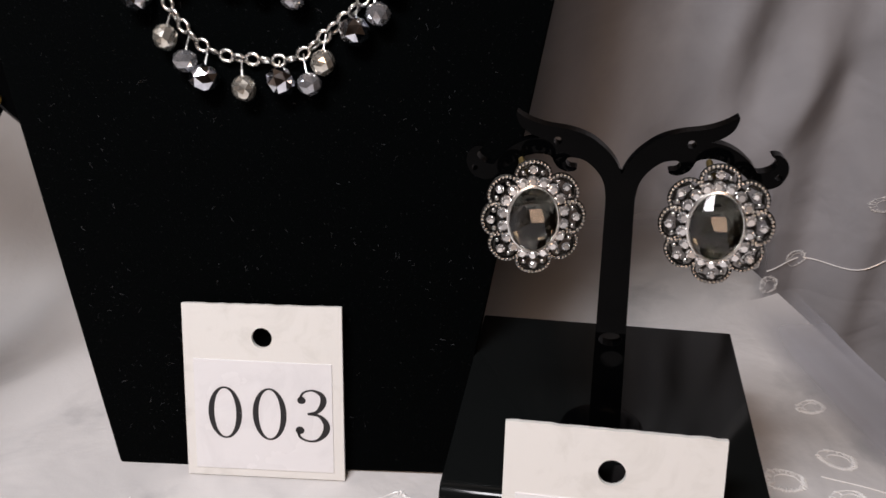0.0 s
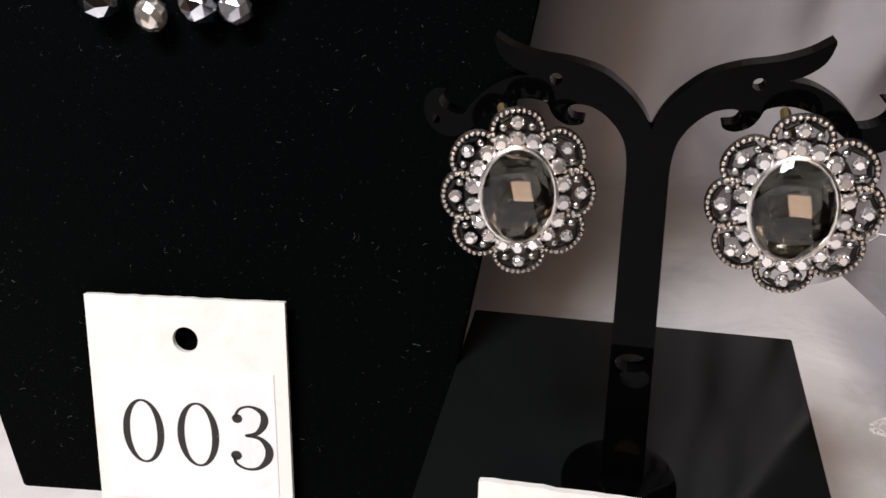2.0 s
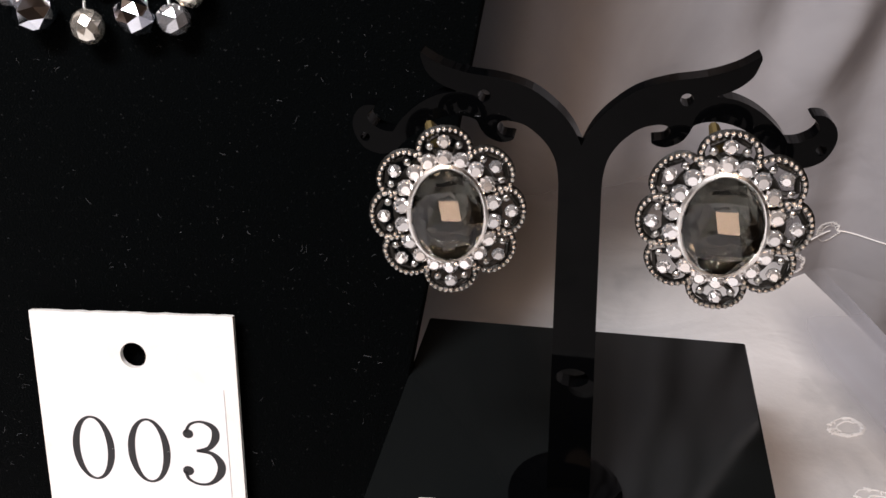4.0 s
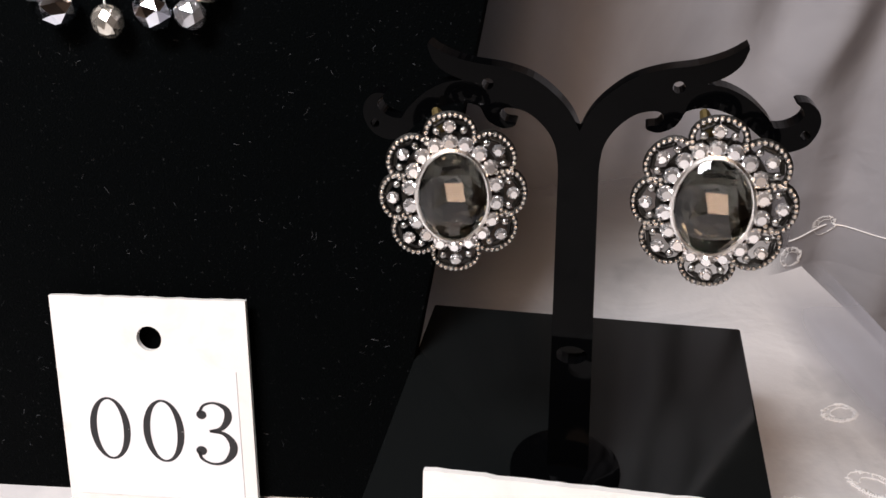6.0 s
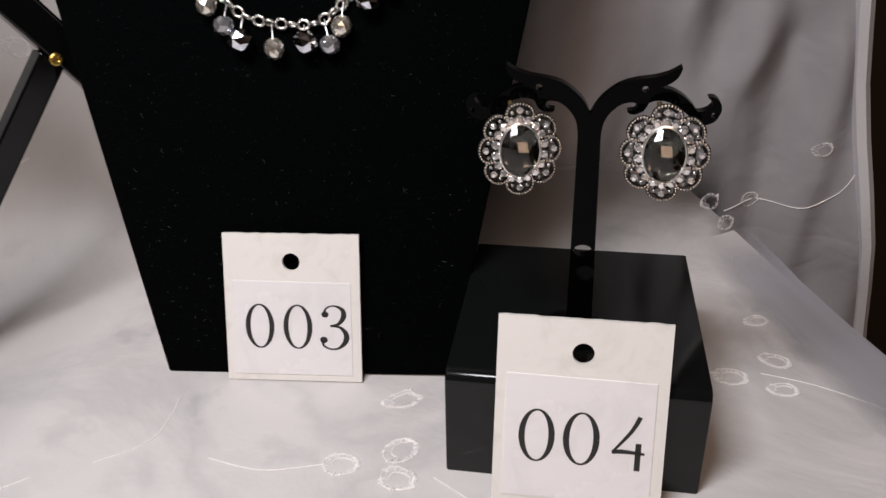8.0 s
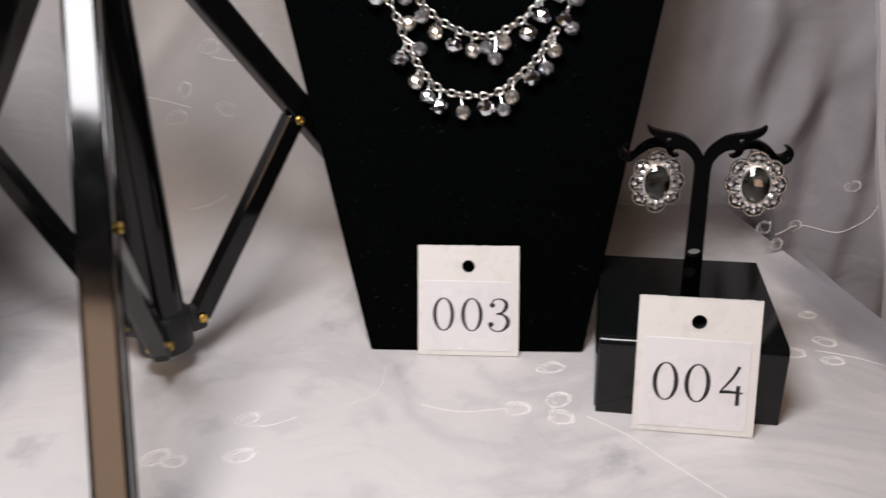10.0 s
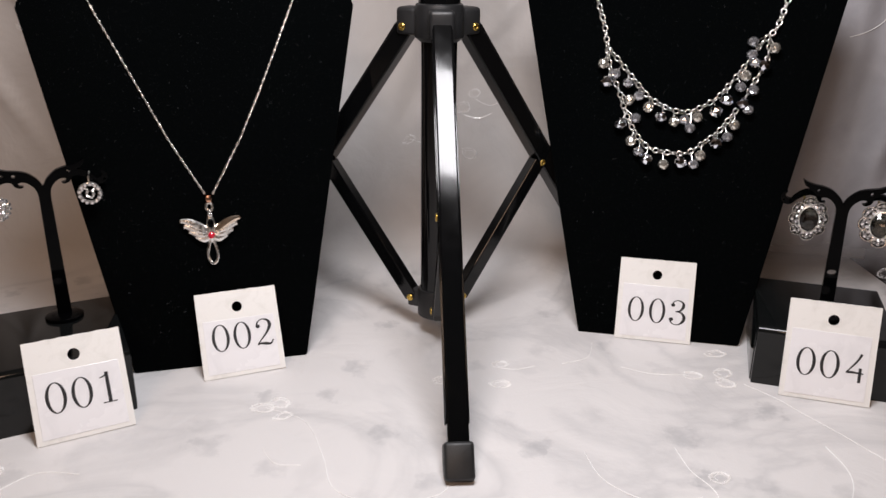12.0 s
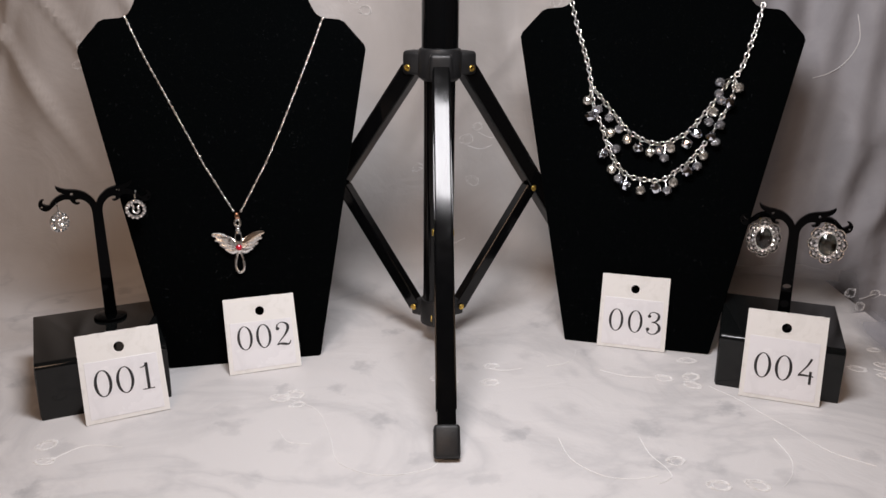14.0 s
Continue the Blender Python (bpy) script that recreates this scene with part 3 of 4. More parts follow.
def beaded_necklace():
    ob = thing("beaded_necklace", BUST_R.copy(), "silver two-strand chain necklace with faceted grey and champagne beads", "necklace")
    rng = random.Random(5)
    link = shared("link", link_mesh(4.4 * MM, 3.7 * MM, 0.55 * MM), SILVER, True)
    small = shared("link", link_mesh(4.2 * MM, 3.6 * MM, 0.5 * MM), SILVER, True)
    low = spline([(-39.4, 156.2), (-37, 144.8), (-31.5, 133.6), (-27.1, 122.2), (-22.1, 113), (-16.6, 106.2), (-10.5, 103), (-1.1, 101.9), (6.8, 102.2), (14, 107.6), (21.5, 114), (27.6, 122.6), (33.5, 132.2), (38, 142.1), (42.5, 150.6), (43.3, 158.9), (43.2, 165.8)], 4)
    high = spline([(-39.4, 156.2), (-32.2, 149.3), (-27.5, 143.8), (-21.2, 136.9), (-15, 130.6), (-4.6, 125.3), (5.3, 123.8), (12, 126.9), (19.8, 132.1), (25.9, 140.2), (31.9, 148.9), (37.7, 158.8), (43.2, 165.8)], 4)
    left = [(-55.5, 207.9), (-51.7, 195), (-47.3, 183.1), (-41.9, 167.8), (-39.4, 156.2)]
    right = [(55.5, 208.7), (52.9, 195.6), (49.5, 180.8), (46.0, 169), (43.2, 165.8)]
    chain_on(ob, LEAN_R, spline(left, 6), 3.0, link, 1.6, rng)
    chain_on(ob, LEAN_R, spline(right, 6), 3.0, link, 1.6, rng)
    kinds = {
        "c": ("champagne_bead", shared("champagne_bead", faceted(2.9 * MM, 6, 9, 1.06), HEMATITE)),
        "g": ("glass_bead", shared("glass_bead", faceted(3.0 * MM, 4, 8, 0.9), CLEAR)),
        "m": ("mirror_bead", shared("mirror_bead", faceted(3.75 * MM, 4, 8, 0.88), AB_GLASS)),
    }
    low_beads = (("c", -41, 147.5), ("m", -38.5, 137.9), ("c", -25.7, 128.7), ("m", -29.5, 115.8), ("g", -21.5, 119.4), ("c", -23.2, 106.9), ("g", -18.7, 101.5), ("m", -14.3, 97.6), ("c", -5, 95.4),
                 ("m", 3.7, 97), ("g", 10.4, 96.4), ("c", 13.6, 101.2), ("m", 21, 108.2), ("g", 26.4, 111.8), ("c", 29.3, 118.3), ("m", 32.6, 129.1), ("g", 35.6, 126.4), ("g", 37.3, 136.8), ("m", 41.4, 149.6), ("c", 45.9, 158.7))
    high_beads = (("g", -34, 142.5), ("g", -27, 137.8), ("g", -20.8, 131.2), ("c", -15.5, 125.3), ("m", -8.6, 120.4), ("c", -1.4, 118.4), ("g", 7, 115.5), ("g", 3.8, 119.5), ("c", 10.3, 121.4),
                  ("m", 19.4, 124.8), ("m", 24.3, 131.2), ("g", 30.7, 138.2), ("c", 32.8, 144), ("g", 36.7, 151), ("g", 35, 155), ("g", 34.9, 161.6))
    lean = pose(0, 0, 0, -LEAN_R)
    for line, beads in ((low, low_beads), (high, high_beads)):
        chain_on(ob, LEAN_R, line, 3.1, small, 1.6, rng)
        links = [Vector((u, 0, v)) for u, v in line]
        for kind, u, v in beads:
            name, data = kinds[kind]
            at = Vector((u, 0, v))
            # it hangs from the nearest link above it
            link_at = min(links, key=lambda p: abs(p.x - u) + 1.5 * abs(p.z - v - 5.5))
            part(name, None, None, ob, m=lean @ pose(u * MM, -3.7 * MM, v * MM, rng.uniform(-22, 22), rng.uniform(-25, 25), rng.uniform(0, 360)), data=data)
            top = at + (link_at - at).normalized() * 2.4
            mid = (top + link_at) / 2
            pin = Shape().tube([(link_at.x * MM, -1.8 * MM, link_at.z * MM), (mid.x * MM, -3.0 * MM, mid.z * MM), (top.x * MM, -3.7 * MM, top.z * MM)], 0.24 * MM, 5)
            part("head_pin", pin, SILVER, ob, smooth=True, m=lean)
    return ob


beaded_necklace()


# ---- pendant necklace ----
def pendant_necklace():
    ob = thing("pendant_necklace", BUST_L.copy(), "fine silver chain with a winged cross pendant and red stone", "necklace")
    rng = random.Random(9)
    link = shared("link", link_mesh(2.6 * MM, 1.5 * MM, 0.36 * MM, 8, 4), SILVER, True)
    chain_on(ob, LEAN_L, [(-52.3, 196), (-43.6, 174), (-29.5, 143.6), (-16.4, 115), (-1.0, 86.5)], 1.9, link, 0.9, rng)
    chain_on(ob, LEAN_L, [(54, 195), (46.2, 176.5), (37.2, 156), (28.2, 136), (17.5, 114), (1.6, 86.5)], 1.9, link, 0.9, rng)
    lean = pose(0, 0, 0, -LEAN_L)

    def flat(name, outline, thick, mat, label="", holes=(), off=1.4):
        s = plate([(x * MM, z * MM) for x, z in outline], [[(x * MM, z * MM) for x, z in h] for h in holes], thick * MM, 0.18 * MM)
        return part(name, s, mat, ob, label, smooth=True, m=lean @ pose(0, -(off + thick) * MM, 0))

    bail = Shape().lathe([(1.5 * MM, -1.6 * MM), (2.0 * MM, 0), (1.5 * MM, 1.6 * MM)], 12, closed=False)
    part("bail", bail, ROSE, ob, "rose gold bail", smooth=True, m=lean @ pose(0, -2.2 * MM, 85.3 * MM, 0, 0, 0))
    ring = [(1.5 * math.cos(2 * math.pi * k / 18), 81.2 + 2.0 * math.sin(2 * math.pi * k / 18)) for k in range(18)]
    part("head_loop", Shape().tube([(x * MM, -2 * MM, z * MM) for x, z in ring], 0.75 * MM, 8, loop=True), SILVER, ob, smooth=True, m=lean)
    drop = [(2.9 * math.sin(a) * (0.55 + 0.45 * (1 - math.cos(a)) / 2), 58.9 + 5.9 * math.cos(a)) for a in (2 * math.pi * k / 28 for k in range(28))]
    part("teardrop_loop", Shape().tube([(x * MM, -2 * MM, z * MM) for x, z in drop], 0.75 * MM, 8, loop=True), SILVER, ob, smooth=True, m=lean)
    part("body", Shape().ball(2.6 * MM, pose(0, -2.2 * MM, 71.0 * MM) @ Matrix.Diagonal((0.85, 0.45, 2.9, 1)), 14, 10), SILVER, ob, smooth=True, m=lean)
    part("clear_stone", faceted(1.4 * MM, 5, 9, 0.8), STONE, ob, "small clear stone", m=lean @ pose(0, -3.0 * MM, 77.6 * MM, 90))
    part("black_stone", Shape().ball(1.6 * MM, pose(0, -3.3 * MM, 73.2 * MM) @ Matrix.Diagonal((0.95, 0.6, 1.45, 1)), 14, 10), ACRYLIC, ob, "black oval stone", smooth=True, m=lean)
    for side in (-1, 1):
        rows = ((14.6, 75.2, 4.2), (13.2, 72.4, 4.0), (10.8, 69.6, 3.6), (7.8, 67.0, 3.2))
        for k, (tip, height, wide) in enumerate(rows):
            feather = Shape()
            line = [(side * 1.2, 68.2 - 0.4 * k), (side * tip * 0.4, 69.0 - 0.7 * k + (height - 70) * 0.45), (side * tip * 0.75, height - 0.8), (side * tip, height)]
            pts = [(x * MM, -(2.0 + 0.35 * k) * MM, z * MM) for x, z in spline(line, 4)]
            n = len(pts)
            feather.tube(pts, [wide * 0.62 * MM * (0.45 + 0.55 * math.sin(math.pi * min(i / (n - 1) + 0.18, 1.0))) * (1.0 if i < n - 1 else 0.3) for i in range(n)], 8)
            part("feather", feather, PALE_GOLD if side > 0 and k == 0 else SILVER, ob, smooth=True, m=lean @ Matrix.Translation((0, -1.1 * MM, 0)) @ Matrix.Diagonal((1, 0.45, 1, 1)))
    part("red_stone", faceted(1.7 * MM, 5, 10, 0.7), RED, ob, "round red stone", m=lean @ pose(0, -3.9 * MM, 67.4 * MM, 90))
    return ob


pendant_necklace()


# ---- acrylic boxes ----
def riser_box(m, label):
    ob = thing("riser_box", m, label, "display box", "black acrylic risers")
    w, d, h, r = 62.6 * MM, 67.8 * MM, 30.5 * MM, 3.2 * MM
    # bent sheet: front and top are one, with a rounded fold at the front edge
    prof = [(-d / 2, 0.0)]
    for k in range(7):
        a = math.pi / 2 * k / 6
        prof.append((-d / 2 + r - r * math.cos(a), h - r + r * math.sin(a)))
    prof += [(d / 2 - 0.6 * MM, h), (d / 2, h - 0.6 * MM), (d / 2, 0)]
    vs = [(-w / 2, y, z) for y, z in prof] + [(w / 2, y, z) for y, z in prof]
    n = len(prof)
    fs = [(i, i + n, (i + 1) % n + n, (i + 1) % n) for i in range(n)] + [tuple(reversed(range(n))), tuple(range(n, 2 * n))]
    bm = bmesh.new()
    made = [bm.verts.new(v) for v in vs]
    for f in fs:
        bm.faces.new([made[i] for i in f])
    bmesh.ops.recalc_face_normals(bm, faces=bm.faces[:])
    ends = [e for e in bm.edges if e.calc_face_angle() > 1.0 and abs(abs(e.verts[0].co.x) - w / 2) < 1e-6 and abs(e.verts[0].co.x - e.verts[1].co.x) < 1e-6]
    bmesh.ops.bevel(bm, geom=ends, offset=0.5 * MM, segments=2, profile=0.5, affect="EDGES")
    part("bent_cover", Shape().take(bm), BOX_ACRYLIC, ob, "bent glossy black sheet", smooth=True)
    for side in (-1, 1):
        part("side_panel", Shape().box(0.8 * MM, d - 7 * MM, h - 5 * MM, pose(side * (w / 2 + 0.05 * MM), 0, 0), 0.2 * MM), BOX_ACRYLIC, ob, smooth=True)
    return ob


BOX_R = pose(0.0424, 0.1813, 0, 0, 0, -6)
BOX_L = pose(-0.3197, 0.0697, 0, 0, 0, 38.8)
riser_box(BOX_R, "glossy black acrylic riser box under an earring stand")
riser_box(BOX_L, "glossy black acrylic riser box under an earring stand")


# ---- earring stands ----
def arm_outline():
    """One arm of the scrolled top, mm from the crotch between the arms, to the stem's edge."""
    top = spline([(0, 0), (1.1, 2.4), (3.0, 4.8), (6.0, 7.2), (9.6, 8.5), (13.8, 9.2), (17, 10.3), (19.2, 11.7)], 4)
    barb = spline([(19.3, 11.2), (18.6, 9.2), (17.0, 7.7), (15.0, 6.8)], 4)
    arm = spline([(15.2, 6.7), (17.4, 6.3), (20, 4.9), (22.3, 2.7), (23.3, 1.2)], 4)
    curl = spline([(23.4, 1.15), (24.6, 1.3), (25.9, 2.0), (26.5, 3.0), (26.0, 4.0), (25.4, 4.6), (26.9, 4.6), (28.2, 3.3), (28.5, 1.3), (27.5, -0.9), (25.4, -1.9), (23.6, -1.6)], 4)
    under = spline([(23.4, -1.5), (21.5, 0.2), (18.5, 2.6), (15.5, 3.6), (13.0, 3.2), (12.3, 2.0), (11.5, 0.9), (9.9, 0.15), (8.5, 0.4), (8.2, 0.95), (9.6, 1.2), (10.2, 2.2), (9.7, 2.95), (8.4, 3.0), (6.6, 2.4), (4.6, 0.6), (3.2, -1.7), (2.7, -4.4), (2.65, -7.0)], 4)
    return [(x * 0.98, z * 0.94 if z > 0 else z) for x, z in top + barb + arm + curl + under]


def earring_stand(m, label, top_z=58.7):
    ob = thing("earring_stand", m, label, "earring stand", "acrylic earring stands")
    foot_w = 3.2
    right = arm_outline()
    right.append((foot_w, -top_z + 1.5))
    outline = right + [(-x, z) for x, z in reversed(right) if x > 0]
    clean = []
    for x, z in outline:
        if not clean or math.hypot(x - clean[-1][0], z - clean[-1][1]) > 0.12:
            clean.append((x, z))
    ring = lambda cx, cz, rx, rz: [((cx + rx * math.cos(2 * math.pi * k / 14)) * MM, (cz + top_z + rz * math.sin(2 * math.pi * k / 14)) * MM) for k in range(14)]
    holes = [ring(s * 11.5, 5.9, 0.75, 0.75) for s in (-1, 1)] + [ring(s * 26.5, 0.3, 0.6, 0.6) for s in (-1, 1)] + ([ring(0, -34.5, 2.3, 1.6)] if top_z < 60 else [])
    tree = plate([(x * MM, (z + top_z) * MM) for x, z in clean], holes, 2.6 * MM)
    part("tree", tree, ACRYLIC, ob, m=pose(0.45 * MM, -1.3 * MM, 0, 0, -0.6, 0))
    disc = Shape().lathe([(8.6 * MM, 0.1 * MM), (8.8 * MM, 0.7 * MM), (8.6 * MM, 1.5 * MM), (7.6 * MM, 2.0 * MM), (2.0 * MM, 2.4 * MM)], 40)
    part("base_disc", disc, ACRYLIC, ob, smooth=True)
    return ob


STAND_R = BOX_R @ pose(-0.0004, -0.0118, 30.5 * MM)
STAND_L = pose(-0.3236, 0.0874, 30.5 * MM, 0, 0, 39.0)
earring_stand(STAND_R, "black acrylic scroll-topped stand holding grey gem earrings")
earring_stand(STAND_L, "black acrylic scroll-topped stand holding crystal hoop earrings", 66.3)


# ---- grey gem earrings ----
def cut_stone(r, seg, thick, table):
    """A brilliant-cut stone, its table facing -y, centred on its girdle."""
    prof = [(0.02 * r, 0.25 * thick), (r * 0.9, 0.1 * thick), (r, -0.1 * thick), (r * 0.82, -0.6 * thick), (r * table, -thick)]
    s = Shape()
    vs, fs = [], []
    for j, (rad, y) in enumerate(prof):
        for i in range(seg):
            a = 2 * math.pi * (i + 0.5 * (j % 2)) / seg
            vs.append((rad * math.cos(a), y, rad * math.sin(a)))
    for j in range(len(prof) - 1):
        for i in range(seg):
            a, b = j * seg + i, j * seg + (i + 1) % seg
            c, d = (j + 1) * seg + i, (j + 1) * seg + (i + 1) % seg
            fs += [(a, b, c), (b, d, c)] if j % 2 == 0 else [(a, d, c), (a, b, d)]
    fs.append(tuple(len(vs) - seg + i for i in range(seg)))
    bm = bmesh.new()
    made = [bm.verts.new(v) for v in vs]
    for f in fs:
        bm.faces.new([made[i] for i in f])
    bmesh.ops.recalc_face_normals(bm, faces=bm.faces[:])
    return s.take(bm)


def checker_gem(a, b, high):
    """An oval gem with a checkerboard of flat facets over its domed face."""
    n, bm, rnd = 5, bmesh.new(), random.Random(5)
    grid = {}
    tilt, turn = radians(26.5), radians(-3)
    facing = Vector((math.sin(turn) * math.cos(tilt), -math.cos(turn) * math.cos(tilt), math.sin(tilt)))
    table_mid = Vector((0.1 * a, -high * 1.1, 0.2 * b))
    for i in range(n + 1):
        for j in range(n + 1):
            u, v = 2 * i / n - 1, 2 * j / n - 1
            x, z = u * math.sqrt(1 - v * v / 2), v * math.sqrt(1 - u * u / 2)
            r2 = min(x * x + z * z, 1.0)
            y = -high * (0.2 + 0.8 * math.sqrt(max(1 - 0.98 * r2 ** 1.7, 0.0)))
            x, z = a * x, b * z
            if i in (2, 3) and j in (2, 3):
                # the large tilted facet in the middle
                x, z = table_mid.x + (i - 2.5) * 0.52 * a + rnd.uniform(-0.3, 0.3) * MM, table_mid.z + (j - 2.5) * 0.40 * b + rnd.uniform(-0.3, 0.3) * MM
                y = table_mid.y - (facing.x * (x - table_mid.x) + facing.z * (z - table_mid.z)) / facing.y
            elif 0 < i < n and 0 < j < n:
                y += (-0.15 if j == 4 else rnd.uniform(-0.16, 0.16)) * MM
            grid[i, j] = bm.verts.new((x, y, z))
    for i in range(n):
        for j in range(n):
            p, q, r, t = grid[i, j], grid[i + 1, j], grid[i + 1, j + 1], grid[i, j + 1]
            if i == 2 and j == 2:
                bm.faces.new((p, q, r, t))
            elif (i + j) % 2:
                bm.faces.new((p, q, r)), bm.faces.new((p, r, t))
            else:
                bm.faces.new((p, q, t)), bm.faces.new((q, r, t))
    ring = [grid[i, 0] for i in range(n)] + [grid[n, j] for j in range(n)] + [grid[i, n] for i in range(n, 0, -1)] + [grid[0, j] for j in range(n, 0, -1)]
    low = [bm.verts.new((v.co.x, 0.0, v.co.z)) for v in ring]
    k = len(ring)
    for i in range(k):
        bm.faces.new((ring[i], ring[(i + 1) % k], low[(i + 1) % k], low[i]))
    bm.faces.new(low)
    bmesh.ops.recalc_face_normals(bm, faces=bm.faces[:])
    return Shape().take(bm)


def foil_bowl(a, b, deep):
    """The faceted foil under a gem."""
    rnd, vs, fs, seg = random.Random(3), [], [], 11
    rings = ((1.0, 0.0), (0.82, 0.42), (0.62, 0.80), (0.40, 0.95))
    for j, (r, d) in enumerate(rings):
        for i in range(seg):
            t = 2 * math.pi * (i + 0.5 * (j % 2)) / seg
            vs.append((a * r * math.cos(t), deep * (d + ((0.12 * math.sin(t) + rnd.uniform(-0.04, 0.04)) if j == 3 else rnd.uniform(-0.14, 0.14) * (j > 0))), b * r * math.sin(t)))
    for j in range(len(rings) - 1):
        for i in range(seg):
            p, q = j * seg + i, j * seg + (i + 1) % seg
            c, d = (j + 1) * seg + i, (j + 1) * seg + (i + 1) % seg
            fs += [(p, q, c), (q, d, c)] if j % 2 == 0 else [(p, d, c), (p, q, d)]
    fs.append(tuple(len(vs) - seg + i for i in range(seg)))
    return Shape().add(vs, fs)


GEM = shared("gem", checker_gem(4.5 * MM, 6.1 * MM, 2.3 * MM), SMOKE)
RING_STONE = shared("rhinestone", cut_stone(1.12 * MM, 9, 0.95 * MM, 0.5), STONE)
PETAL_STONE = shared("rhinestone", cut_stone(0.9 * MM, 8, 0.8 * MM, 0.5), STONE)


def petal_shapes(angle, rim, web, beads):
    """One scalloped petal at an angle: its beaded rim, the openwork inside and two small balls."""
    ca, sa = math.cos(angle), math.sin(angle)
    out = 1.0 / math.hypot(ca / 6.2, sa / 7.6)
    cx, cz = out * ca, out * sa
    way = Vector((ca / 6.2 ** 1.2, 0, sa / 7.6 ** 1.2)).normalized()
    across = Vector((-way.z, 0, way.x))
    half = 3.15
    deep = 3.75
    base = Vector((cx, 0, cz))

    def at(s, r):
        return (base + across * half * s + way * r) * MM

    arc = []
    for k in range(15):
        a = math.pi * (k / 14 - 0.5)
        arc.append(at(math.sin(a) * (1.0 if abs(math.sin(a)) < 0.99 else 0.9), deep * max(math.cos(a), 0.0) ** 0.62 - 0.6))
    rim.tube(arc, 0.42 * MM, 6)
    total = resample(arc, 0.70 * MM)
    for p in total:
        beads.ball(0.34 * MM, Matrix.Translation(p + Vector((0, -0.42 * MM, 0))), 6, 4)
    for s in (-1, 1):
        web.tube([at(s * 0.1, -0.6), at(s * 0.5, 0.7), at(s * 0.62, 1.7), at(s * 0.18, 2.5)], 0.36 * MM, 5)
        web.tube([at(s * 0.1, 2.2), at(s * 0.12, 3.0)], 0.3 * MM, 5)
        beads.ball(0.5 * MM, Matrix.Translation(at(s * 0.55, 1.05) + Vector((0, -0.3 * MM, 0))), 8, 6)
    return at(0.0, 1.65)


def gem_earring(m, label):
    ob = thing("gem_earring", m, label, "earring", "grey gem earrings")
    # pierced dark backplate
    n = 36
    ring_in = [(4.3 * MM * math.cos(2 * math.pi * k / n), 5.8 * MM * math.sin(2 * math.pi * k / n)) for k in range(n)]
    ring_out = [(6.75 * MM * math.cos(2 * math.pi * k / n), 8.2 * MM * math.sin(2 * math.pi * k / n)) for k in range(n)]
    part("backplate", plate(ring_out, [ring_in], 0.9 * MM), DARK_SILVER, ob)
    part("gem_seat", foil_bowl(4.45 * MM, 6.0 * MM, 1.7 * MM), FOIL, ob, m=pose(0, -0.5 * MM, 0))
    part("back_cup", plate(ring_in, [], 0.4 * MM), DARK_SILVER, ob, m=pose(0, 1.3 * MM, 0))
    for k in range(8):
        rim, web, beads = Shape(), Shape(), Shape()
        spot = petal_shapes(math.pi / 2 + k * math.pi / 4, rim, web, beads)
        petal = part("petal", rim, DARK_SILVER, ob, smooth=True)
        part("filigree", web, DARK_SILVER, petal, smooth=True)
        part("beaded_rim", beads, OLD_SILVER, petal, smooth=True)
        part("rhinestone", None, None, petal, m=Matrix.Translation(spot + Vector((0, -0.5 * MM, 0))) @ pose(0, 0, 0, 7 * math.sin(k), 9 * k, 5 * math.cos(3 * k)), data=PETAL_STONE)
    for k in range(18):
        a = 2 * math.pi * (k + 0.5) / 18
        part("rhinestone", None, None, ob, m=pose(5.65 * MM * math.cos(a), -0.4 * MM, 7.15 * MM * math.sin(a), 6 * math.sin(5 * k), 31 * k, 6 * math.cos(7 * k)), data=RING_STONE)
    bezel = [(4.62 * MM * math.cos(2 * math.pi * k / 40), -0.95 * MM, 6.22 * MM * math.sin(2 * math.pi * k / 40)) for k in range(40)]
    part("bezel", Shape().tube(bezel, 0.42 * MM, 8, loop=True), SILVER, ob, smooth=True)
    part("gem", None, None, ob, "faceted smoky grey oval gem", m=pose(0, -0.6 * MM, 0), data=GEM)
    clip = Shape().tube([(-0.4 * MM, 1.6 * MM, 4 * MM), (-1.0 * MM, 2.2 * MM, 7 * MM), (-1.6 * MM, 2.4 * MM, 9.0 * MM), (-1.8 * MM, 4.0 * MM, 10.0 * MM), (-1.4 * MM, 5.6 * MM, 9.0 * MM), (0, 5.8 * MM, 5 * MM)], 0.6 * MM, 8)
    part("clip", clip, DARK_BRASS, ob, "brass clip fitting", smooth=True)
    return ob


gem_earring(pose(0.0248, 0.1636, 0.0827, -4, -1, 4) @ Matrix.Diagonal((0.96, 0.96, 0.96, 1)), "antiqued silver flower earring with a smoky oval gem")
gem_earring(pose(0.0563, 0.1620, 0.0824, -3, -1.5, -10), "antiqued silver flower earring with a smoky oval gem")


